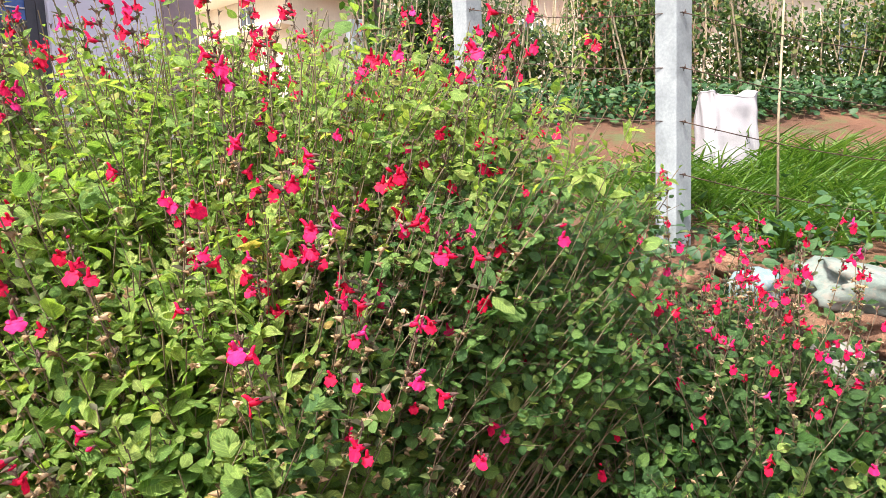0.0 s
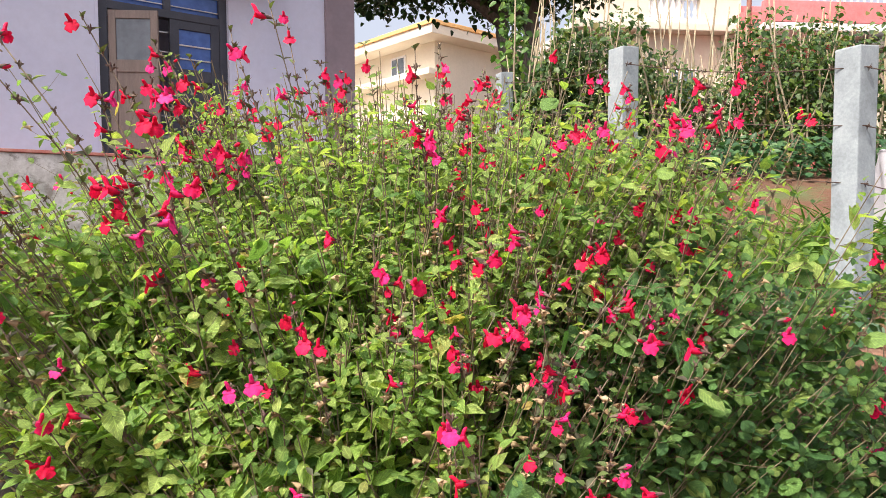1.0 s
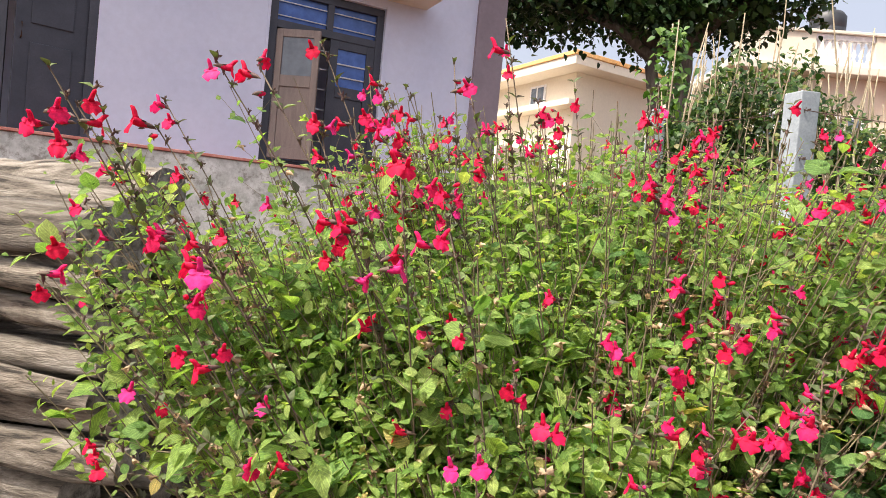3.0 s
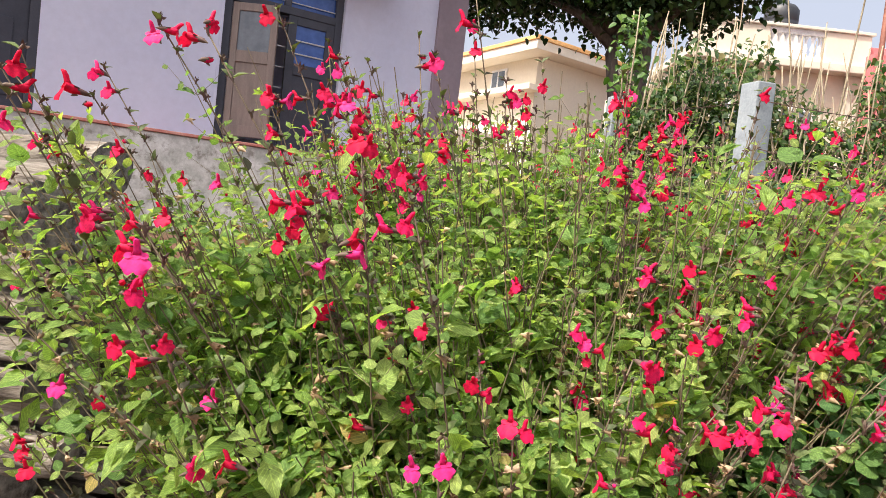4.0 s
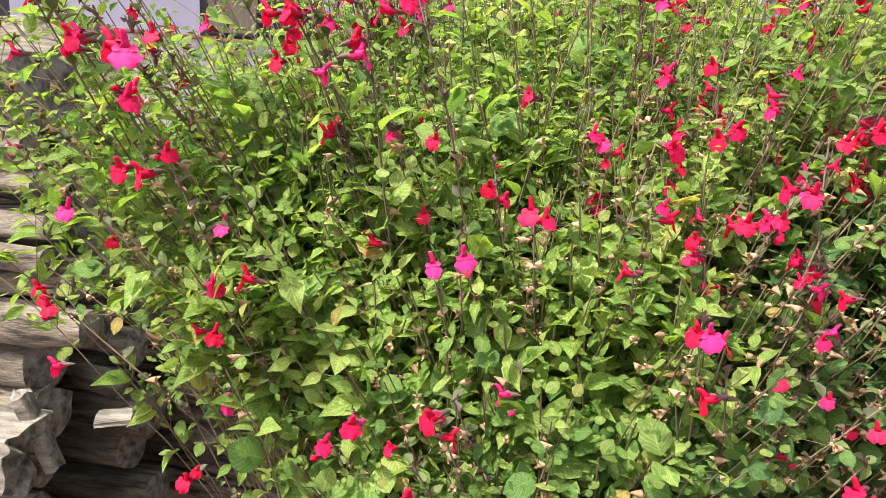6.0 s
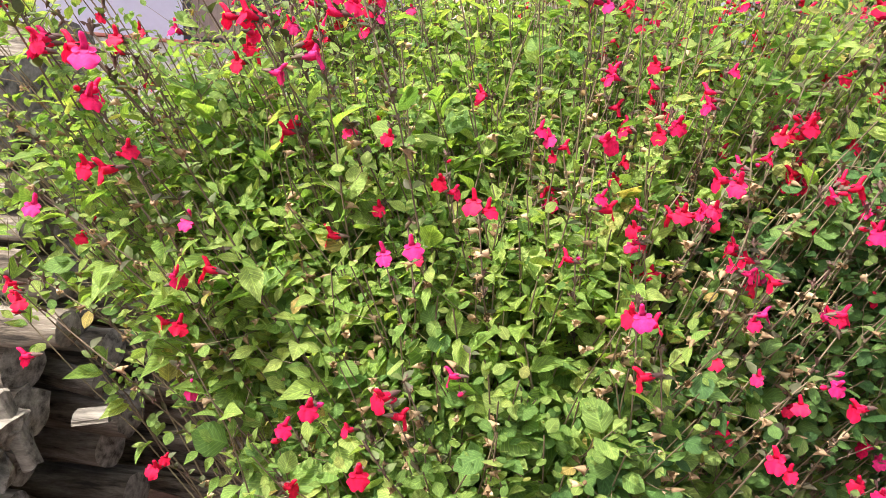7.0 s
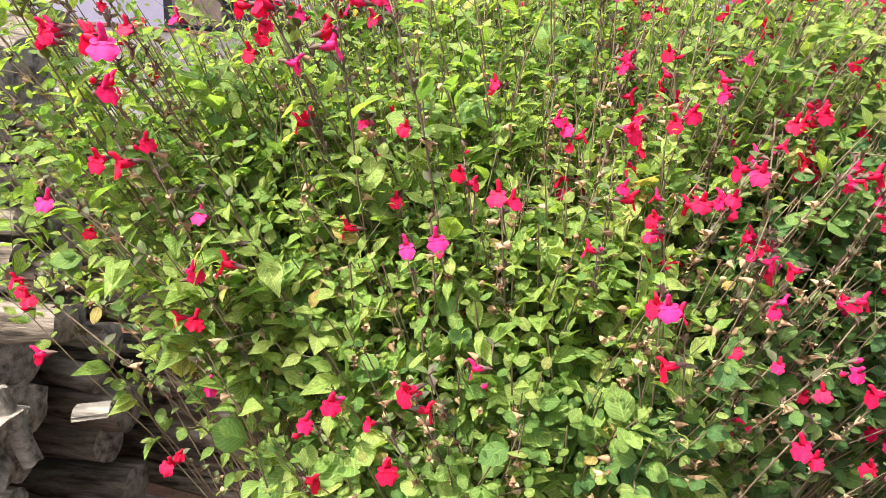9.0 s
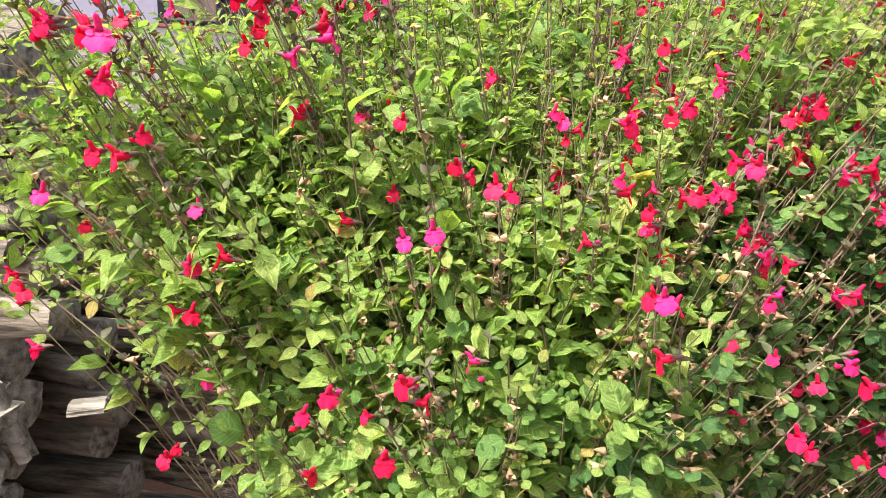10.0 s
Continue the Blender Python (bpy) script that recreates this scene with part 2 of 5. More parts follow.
def glass(name, tint):
    m = bpy.data.materials.new(name)
    m.use_nodes = True
    nt = m.node_tree
    p = nt.nodes["Principled BSDF"]
    coord = nt.nodes.new("ShaderNodeTexCoord").outputs["Object"]
    dust = ramp_of(nt, noise_of(nt, coord, 9, 6), [(0.35, tint), (0.8, tuple(min(1, c * 1.6 + 0.02) for c in tint))])
    nt.links.new(dust, p.inputs["Base Color"])
    p.inputs["Roughness"].default_value = 0.12
    return m


M_BLUEGLASS = glass("blue painted glass", (0.035, 0.085, 0.30))
M_PANE = glass("dusty pane", (0.10, 0.12, 0.15))


# ---- building helpers ----
def mesh_object(name, bm, material, smooth=False):
    me = bpy.data.meshes.new(name)
    bm.to_mesh(me)
    bm.free()
    if smooth:
        for poly in me.polygons:
            poly.use_smooth = True
    me.materials.append(material)
    return new(name, me)


def under(ob, parent):
    """Parents ob, whose mesh is laid out in world places."""
    ob.parent = parent
    ob.matrix_parent_inverse = Matrix.Translation(-parent.location)
    return ob


def part(name, bm, material, parent, label="", smooth=False):
    ob = mesh_object(name, bm, material, smooth)
    return tagged(under(ob, parent), label)


def thing(name, at, label, category, group="", kind=""):
    ob = new(name)
    ob.location = at
    ob.empty_display_size = 0.1
    return tagged(ob, label, category, group, kind)


def box(bm, lo, hi, m=None, bevel=0.0):
    """A box from corner lo to corner hi, placed by m, its edges bevelled."""
    c = [(a + b) / 2 for a, b in zip(lo, hi)]
    made = bmesh.ops.create_cube(bm, size=1.0, matrix=Matrix.LocRotScale(c, None, [b - a for a, b in zip(lo, hi)]))
    vs = made["verts"]
    if bevel:
        es = list({e for v in vs for e in v.link_edges})
        r = bmesh.ops.bevel(bm, geom=es, offset=bevel, segments=2, affect="EDGES", profile=0.6)
        vs = list({v for v in r["verts"]} | {v for v in vs if v.is_valid})
    if m is not None:
        bmesh.ops.transform(bm, matrix=m, verts=vs)
    return vs


def boxed(lo, hi, m=None, bevel=0.0):
    bm = bmesh.new()
    box(bm, lo, hi, m, bevel)
    return bm


def cross(a, b):
    return np.array((a[1] * b[2] - a[2] * b[1], a[2] * b[0] - a[0] * b[2], a[0] * b[1] - a[1] * b[0]))


def unit(a):
    return a / (np.linalg.norm(a, axis=-1, keepdims=True) + 1e-9)


def tube(points, radii, sides=6, cap=True):
    """Vertices and faces of a bent tube."""
    pts = np.array(points, float)
    tang = np.gradient(pts, axis=0)
    tang /= np.linalg.norm(tang, axis=1)[:, None] + 1e-9
    ref = np.array((0.0, 0.0, 1.0)) if abs(tang[0][2]) < 0.8 else np.array((1.0, 0.0, 0.0))
    verts, faces = [], []
    for p, t, r in zip(pts, tang, radii):
        a = cross(t, ref)
        a /= math.sqrt(a @ a) + 1e-9
        b = cross(t, a)
        for k in range(sides):
            w = 2 * math.pi * k / sides
            verts.append(p + r * (math.cos(w) * a + math.sin(w) * b))
    for i in range(len(pts) - 1):
        for k in range(sides):
            j = (k + 1) % sides
            faces.append((i * sides + k, i * sides + j, (i + 1) * sides + j, (i + 1) * sides + k))
    if cap:
        faces.append(tuple(range(sides))[::-1])
        faces.append(tuple((len(pts) - 1) * sides + k for k in range(sides)))
    return verts, faces


class Heap:
    """Collects many small pieces into one mesh: loose shapes, and queues of leaves and twigs that are laid out together."""

    def __init__(self):
        self.v, self.loops, self.sizes, self.uv, self.n = [], [], [], [], 0
        self.queue, self.twigs = {}, []

    def add(self, verts, faces, uv=None):
        verts = np.asarray(verts, dtype=np.float32)
        self.v.append(verts)
        self.loops.append(np.array([i for f in faces for i in f], dtype=np.int32) + self.n)
        self.sizes.append(np.array([len(f) for f in faces], dtype=np.int32))
        self.uv.append(np.zeros((len(verts), 2), np.float32) if uv is None else np.asarray(uv, np.float32))
        self.n += len(verts)

    def add_many(self, verts, faces, uv):
        """Many copies (k, n, 3) of one shape whose faces are quads."""
        k, n = verts.shape[:2]
        first = self.n + np.arange(k, dtype=np.int32)[:, None, None] * n
        self.v.append(verts.reshape(-1, 3).astype(np.float32))
        self.loops.append((np.asarray(faces, np.int32)[None] + first).ravel())
        self.sizes.append(np.full(k * len(faces), 4, np.int32))
        self.uv.append(np.tile(np.asarray(uv, np.float32), (k, 1)))
        self.n += k * n

    def lay_out(self):
        for (v, f, uv), rows in self.queue.values():
            r = np.array(rows)
            x = unit(r[:, 3:6])
            z = unit(r[:, 6:9] - (r[:, 6:9] * x).sum(1, keepdims=True) * x)
            y = np.cross(z, x)
            w = v[None] * r[:, 9, None, None]
            self.add_many(r[:, None, 0:3] + w[..., 0:1] * x[:, None] + w[..., 1:2] * y[:, None] + w[..., 2:3] * z[:, None], f, uv)
        if self.twigs:
            r = np.array(self.twigs)
            along = unit(r[:, 6:9] - r[:, 0:3])
            a = unit(np.cross(along, (0.31, 0.83, 0.47)))
            b = np.cross(along, a)
            rings = []
            for k in range(3):
                for j in range(3):
                    w = 2 * math.pi * j / 3
                    rings.append(r[:, 3 * k:3 * k + 3] + r[:, 9:10] * (1.0 - 0.25 * k) * (math.cos(w) * a + math.sin(w) * b))
            quads = [(3 * k + j, 3 * k + (j + 1) % 3, 3 * k + 3 + (j + 1) % 3, 3 * k + 3 + j) for k in range(2) for j in range(3)]
            self.add_many(np.stack(rings, 1), quads, np.zeros((9, 2)))
        self.queue, self.twigs = {}, []

    def mesh(self, name, material, smooth=True):
        self.lay_out()
        me = bpy.data.meshes.new(name)
        if self.v:
            loops, sizes = np.concatenate(self.loops), np.concatenate(self.sizes)
            me.vertices.add(self.n)
            me.vertices.foreach_set("co", np.concatenate(self.v).ravel())
            me.loops.add(len(loops))
            me.polygons.add(len(sizes))
            me.polygons.foreach_set("loop_start", np.concatenate([[0], np.cumsum(sizes)[:-1]]).astype(np.int32))
            me.loops.foreach_set("vertex_index", loops)
            lay = me.uv_layers.new(name="UVMap")
            lay.data.foreach_set("uv", np.concatenate(self.uv)[loops].ravel())
            if smooth:
                me.polygons.foreach_set("use_smooth", np.ones(len(sizes), dtype=bool))
            me.update(calc_edges=True)
        me.materials.append(material)
        return me


def leaf_shape(stations, widths, fold=0.12, droop=0.16, crenate=0.0, wave=0.0):
    """A leaf of length 1 along +x, upper side +z: points, faces, uv."""
    v, f, uv = [], [], []
    n = len(stations)
    for i, (u, w) in enumerate(zip(stations, widths)):
        w = w * (1 + (crenate if i % 2 else -crenate))
        z = -droop * u * u + wave * math.sin(5 * u)
        for s in (-1, 0, 1):
            v.append((u, s * w, z + fold * abs(s) * w * 2 - (0.01 if s == 0 else 0)))
            uv.append((u, 0.5 + 0.5 * s))
        if i:
            a, b = 3 * (i - 1), 3 * i
            f += [(a, b, b + 1, a + 1), (a + 1, b + 1, b + 2, a + 2)]
    return np.array(v), np.array(f), np.array(uv)


STATIONS = [0, 0.08, 0.17, 0.27, 0.38, 0.50, 0.62, 0.74, 0.87, 1.0]
SALVIA = [
    leaf_shape(STATIONS, [0.01, 0.09, 0.23, 0.31, 0.355, 0.362, 0.335, 0.27, 0.17, 0.01], -0.07, 0.20, 0.05),
    leaf_shape(STATIONS, [0.01, 0.07, 0.18, 0.26, 0.305, 0.315, 0.29, 0.225, 0.13, 0.01], 0.22, 0.30, 0.05, 0.025),
    leaf_shape(STATIONS, [0.01, 0.13, 0.29, 0.37, 0.405, 0.41, 0.385, 0.32, 0.20, 0.01], -0.10, 0.10, 0.045, 0.025),
]
FEW = [0, 0.2, 0.5, 0.8, 1.0]
SMALL = [
    leaf_shape(FEW, [0.02, 0.27, 0.36, 0.22, 0.01], -0.07, 0.20),
    leaf_shape(FEW, [0.02, 0.20, 0.315, 0.18, 0.01], 0.22, 0.30),
    leaf_shape(FEW, [0.02, 0.31, 0.41, 0.26, 0.01], -0.10, 0.10),
]
TENDER = leaf_shape([0, 0.14, 0.32, 0.55, 0.8, 1.0], [0.01, 0.12, 0.23, 0.235, 0.11, 0.005], 0.18, 0.22, 0.03, 0.02)
BLADE = [leaf_shape([0, 0.15, 0.35, 0.55, 0.75, 0.9, 1.0], [0.008, 0.016, 0.019, 0.018, 0.014, 0.008, 0.002], 0.3, 0.45)]
ROUND = [
    leaf_shape([0, 0.22, 0.68, 1.0], [0.06, 0.40, 0.30, 0.01], 0.08, 0.15),
    leaf_shape([0, 0.22, 0.68, 1.0], [0.04, 0.34, 0.26, 0.01], 0.18, 0.3),
]


def frame_of(axis, up):
    x = np.array(axis, float)
    x /= np.linalg.norm(x) + 1e-9
    z = np.array(up, float) - np.dot(up, x) * x
    z /= np.linalg.norm(z) + 1e-9
    return np.stack([x, np.cross(z, x), z], 1)


def add_leaf(heap, shape, at, axis, up, size):
    heap.queue.setdefault(id(shape), (shape, []))[1].append((*at, *axis, *up, size))


def matrix_of(at, axis, up, size):
    m = np.eye(4)
    m[:3, :3] = frame_of(axis, up) * size
    m[:3, 3] = at
    return Matrix(m.tolist())


# ---- ground ----
GROUND = [(-400, 0.45), (1.25, 0.45), (1.7, 0.62), (2.2, 0.94), (2.6, 1.0), (3.5, 1.27), (4.3, 1.52), (5.0, 1.72), (7, 1.80), (12, 1.95), (40, 2.2), (700, 2.2)]


def ground_z(x, y):
    z = float(np.interp(y, [g[0] for g in GROUND], [g[1] for g in GROUND]))
    if x < 0.6 and y < 14:  # the yard in front of the house lies lower than the garden
        side = min(1.0, (0.6 - x) / 1.6) * min(1.0, max(0.0, (14 - y) / 6))
        z -= 0.55 * side * (z - 0.45)
    return z + 0.035 * noise.noise((x * 1.3, y * 1.3, 0.0)) + 0.015 * noise.noise((x * 6, y * 6, 3.0))


def build_ground():
    xs = np.concatenate([[-700, -300, -120, -50, -25, -12], np.arange(-7, 9.01, 0.16), [12, 25, 50, 120, 300, 700]])
    ys = np.concatenate([[-400, -150, -50, -20, -8, -3], np.arange(-1, 8.01, 0.12), [9, 10.5, 13, 18, 26, 40, 80, 200, 700]])
    v = [(x, y, ground_z(x, y)) for y in ys for x in xs]
    w = len(xs)
    f = [(j * w + i, j * w + i + 1, (j + 1) * w + i + 1, (j + 1) * w + i) for j in range(len(ys) - 1) for i in range(w - 1)]
    me = bpy.data.meshes.new("ground")
    me.from_pydata(v, [], f)
    me.polygons.foreach_set("use_smooth", np.ones(len(f), dtype=bool))
    me.materials.append(M_SOIL)
    tagged(new("ground", me), "red garden soil sloping up to the bean rows", "ground", kind="structure")


build_ground()

# ---- the lilac house ----
HOUSE = Matrix(((0.788, -0.616, 0, -3.35), (0.616, 0.788, 0, 6.5), (0, 0, 1, 0), (0, 0, 0, 1)))  # x along the wall, y into it
FLOOR = 1.965


def wall_with_openings(x0, x1, z0, z1, openings, thick):
    """A wall between y = 0 and thick with holes right through it."""
    bm = bmesh.new()
    xs = sorted({x0, x1, *[o[0] for o in openings], *[o[1] for o in openings]})
    for a, b in zip(xs, xs[1:]):
        zs = [(z0, z1)]
        for o in openings:
            if o[0] <= a and b <= o[1]:
                zs = [s for p in zs for s in ((p[0], o[2]), (o[3], p[1])) if s[1] - s[0] > 0.001]
        for lo, hi in zs:
            box(bm, (a, 0, lo), (b, thick, hi), HOUSE)
    bmesh.ops.remove_doubles(bm, verts=bm.verts, dist=0.0005)
    return bm


def bars(name, spans, parent, material, label=""):
    for lo, hi in spans:
        part(name, boxed(lo, hi, HOUSE, 0.003), material, parent, label)


def build_house():
    base = HOUSE @ Vector((0, 0, 0.9))
    h = thing("house", base, "single-storey lilac whitewashed house on a raised plinth", "house")
    opens = [(-2.95, -1.56, FLOOR, 3.86), (0.0, 1.27, FLOOR + 0.02, 3.86)]
    part("wall", wall_with_openings(-7.0, 2.42, 0.4, 5.2, opens, 0.3), M_WALL, h, "lilac-white plastered wall")
    part("pilaster", boxed((2.42, -0.05, 0.4), (2.80, 0.3, 5.2), HOUSE, 0.008), M_PILASTER, h, "mauve painted corner pilaster")
    part("side_wall", boxed((2.5, 0.31, 0.4), (2.79, 6.0, 5.2), HOUSE), M_WALL, h)
    part("back_wall", boxed((-7.0, 6.0, 0.4), (2.79, 6.3, 5.2), HOUSE), M_WALL, h)
    part("roof", boxed((-7.4, -0.7, 5.2), (3.2, 6.7, 5.36), HOUSE, 0.01), M_CREAMW, h, "flat concrete roof slab")
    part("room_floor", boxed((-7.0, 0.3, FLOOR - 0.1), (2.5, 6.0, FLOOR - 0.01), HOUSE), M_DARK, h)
    part("plinth", boxed((-7.2, -0.42, 0.4), (2.95, -0.002, FLOOR - 0.03), HOUSE, 0.015), M_PLINTH, h, "peeling white and green plinth plaster")
    part("plinth_edge", boxed((-7.22, -0.44, FLOOR - 0.028), (2.97, -0.003, FLOOR), HOUSE, 0.006), M_REDLINE, h, "faded red painted plinth edge")
    part("sunshade", boxed((0.75, -0.42, 3.96), (1.75, -0.002, 4.03), HOUSE, 0.006), M_CREAMW, h, "thin concrete sunshade")
    # the shuttered window-door with its transom
    w = part("window", boxed((0.0, 0.05, 3.78), (1.27, 0.17, 3.86), HOUSE, 0.004), M_DOOR, h, "slate blue framed door with a transom and open shutter")
    bars("window_frame", [((0.0, 0.05, FLOOR + 0.02), (0.09, 0.17, 3.78)), ((1.19, 0.05, FLOOR + 0.02), (1.27, 0.17, 3.78)),
                          ((0.09, 0.05, 3.42), (1.19, 0.16, 3.50)), ((0.62, 0.05, 3.50), (0.69, 0.15, 3.78)),
                          ((0.09, 0.05, FLOOR + 0.02), (1.19, 0.16, FLOOR + 0.07))], w, M_DOOR)
    for a, b in ((0.09, 0.62), (0.69, 1.19)):
        part("transom_pane", boxed((a, 0.10, 3.50), (b, 0.108, 3.78), HOUSE), M_BLUEGLASS, w, "blue painted transom glass")
        bars("transom_rod", [((a, 0.075, 3.55), (b, 0.088, 3.562)), ((a, 0.075, 3.70), (b, 0.088, 3.712))], w, M_BAR)
    # closed right shutter with a blue upper panel
    bars("shutter_frame", [((0.68, 0.06, FLOOR + 0.07), (0.77, 0.11, 3.42)), ((1.10, 0.06, FLOOR + 0.07), (1.19, 0.11, 3.42)),
                           ((0.77, 0.06, 3.33), (1.10, 0.11, 3.42)), ((0.77, 0.06, 2.80), (1.10, 0.11, 2.92)), ((0.77, 0.06, FLOOR + 0.07), (1.10, 0.11, 2.15))], w, M_DOOR)
    part("shutter_pane", boxed((0.77, 0.082, 2.92), (1.10, 0.09, 3.33), HOUSE), M_BLUEGLASS, w, "blue painted pane")
    part("shutter_panel", boxed((0.77, 0.075, 2.15), (1.10, 0.095, 2.80), HOUSE, 0.006), M_DOOR, w)
    bars("shutter_rod", [((0.77, 0.066, 3.02), (1.10, 0.078, 3.035)), ((0.77, 0.066, 3.16), (1.10, 0.078, 3.175))], w, M_BAR)
    # iron bars across the opening
    bars("iron_bar", [((0.09, 0.125, z), (0.68, 0.137, z + 0.014)) for z in (2.2, 2.42, 2.64, 2.86, 3.08, 3.28)], w, M_BAR)
    # the open left shutter, swung out a little
    swing = HOUSE @ Matrix.Translation((0.10, 0.05, 0)) @ Matrix.Rotation(radians(-32), 4, "Z")
    for lo, hi in (((0, -0.02, FLOOR + 0.08), (0.07, 0.02, 3.40)), ((0.40, -0.02, FLOOR + 0.08), (0.47, 0.02, 3.40)), ((0.07, -0.02, 3.32), (0.40, 0.02, 3.40)),
                   ((0.07, -0.02, 2.80), (0.40, 0.02, 2.92)), ((0.07, -0.02, FLOOR + 0.08), (0.40, 0.02, 2.16))):
        part("open_shutter_frame", boxed(lo, hi, swing, 0.004), M_LEAFWOOD, w, "greyed brown wooden shutter")
    part("open_shutter_panel", boxed((0.07, -0.008, 2.16), (0.40, 0.008, 2.80), swing, 0.004), M_LEAFWOOD, w, "greyed brown wooden shutter")
    part("open_shutter_pane", boxed((0.07, -0.004, 2.92), (0.40, 0.004, 3.32), swing), M_PANE, w, "dusty grey pane")
    bars("jamb_strip", [((-0.03, -0.012, FLOOR + 0.02), (0.0, -0.002, 3.89)), ((1.27, -0.012, FLOOR + 0.02), (1.30, -0.002, 3.89))], w, M_WALL)
    # the double door further along
    d = part("door", boxed((-2.95, 0.05, 3.78), (-1.56, 0.17, 3.86), HOUSE, 0.004), M_DOOR, h, "slate blue panelled double door standing ajar")
    bars("door_frame", [((-1.64, 0.05, FLOOR), (-1.56, 0.17, 3.78)), ((-2.95, 0.05, FLOOR), (-2.87, 0.17, 3.78))], d, M_DOOR)
    for x0, x1, turn, hinge in ((-0.58, 0.0, 14, -1.645), (0.0, 0.60, -8, -2.865)):
        m = HOUSE @ Matrix.Translation((hinge, 0.10, 0)) @ Matrix.Rotation(radians(turn), 4, "Z")
        leaf = part("door_leaf", boxed((x0, -0.02, FLOOR + 0.01), (x1, 0.015, 3.76), m, 0.004), M_DOOR, d)
        for z0, z1 in ((2.95, 3.65), (2.10, 2.78)):
            part("door_panel", boxed((x0 + 0.12, -0.034, z0), (x1 - 0.12, -0.021, z1), m, 0.006), M_DOOR, d)
    m = HOUSE @ Matrix.Translation((-1.645, 0.10, 0)) @ Matrix.Rotation(radians(14), 4, "Z")
    v, f = tube([m @ Vector(p) for p in ((-0.53, -0.02, 2.80), (-0.53, -0.06, 2.81), (-0.53, -0.065, 2.87), (-0.53, -0.06, 2.93), (-0.53, -0.02, 2.94))], [0.007] * 5)
    hp = Heap()
    hp.add(v, f)
    tagged(under(new("door_handle", hp.mesh("door_handle", M_WIRE)), d), "dark iron pull handle")


build_house()

# ---- distance: houses, tank, tree ----
def along(heading, at):
    """A frame at a corner of a building: x along its face, y into it."""
    a = radians(heading)
    s, c = math.sin(a), math.cos(a)
    return Matrix(((s, -c, 0, at[0]), (c, s, 0, at[1]), (0, 0, 1, 0), (0, 0, 0, 1)))


def far_window(parent, m, x0, x1, z0, z1, material=None):
    w = part("window", boxed((x0, -0.05, z0), (x1, -0.004, z1), m, 0.01), M_WHITE, parent, "white framed window")
    part("pane", boxed((x0 + 0.08, -0.06, z0 + 0.08), (x1 - 0.08, -0.052, z1 - 0.08), m), M_PANE, w)
    part("mullion", boxed(((x0 + x1) / 2 - 0.03, -0.075, z0 + 0.05), ((x0 + x1) / 2 + 0.03, -0.061, z1 - 0.05), m), M_WHITE, w)


def build_cream_house():
    at = (-0.54, 22.6)
    h = thing("cream_house", (*at, 2.0), "cream two-storey house with an orange-edged flat roof", "house")
    m = along(48, at)
    part("wall", boxed((0, 0, 1.8), (7.5, 6.5, 7.15), m, 0.02), M_CREAM, h)
    part("roof", boxed((-0.75, -0.75, 7.15), (8.2, 7.2, 7.44), m, 0.02), M_CREAMW, h, "pale roof slab with wide eaves")
    part("roof_edge", boxed((-0.80, -0.80, 7.445), (8.25, 7.25, 7.58), m, 0.02), M_ORANGE, h, "orange painted roof edge")
    part("ledge", boxed((-0.55, -0.35, 5.95), (-0.01, 6.6, 6.15), m, 0.02), M_CREAM, h)
    side = m @ Matrix.Rotation(radians(-90), 4, "Z") @ Matrix.Translation((-6.5, 0, 0))
    far_window(h, side, 4.1, 4.95, 6.25, 6.95)
    far_window(h, side, 1.2, 2.2, 3.6, 4.8)
    part("porch", boxed((-2.6, 0.5, 1.8), (-0.6, 6.0, 4.4), m, 0.02), M_CREAM, h)


def baluster(bm, m, x, z0, z1):
    prof = [(0.0, 0.05), (0.12, 0.05), (0.2, 0.028), (0.38, 0.055), (0.55, 0.03), (0.8, 0.03), (0.88, 0.05), (1.0, 0.05)]
    v, f = tube([m @ Vector((x, 0.08, z0 + (z1 - z0) * u)) for u, _ in prof], [r for _, r in prof], 8)
    vs = [bm.verts.new(p) for p in v]
    for face in f:
        bm.faces.new([vs[i] for i in face])


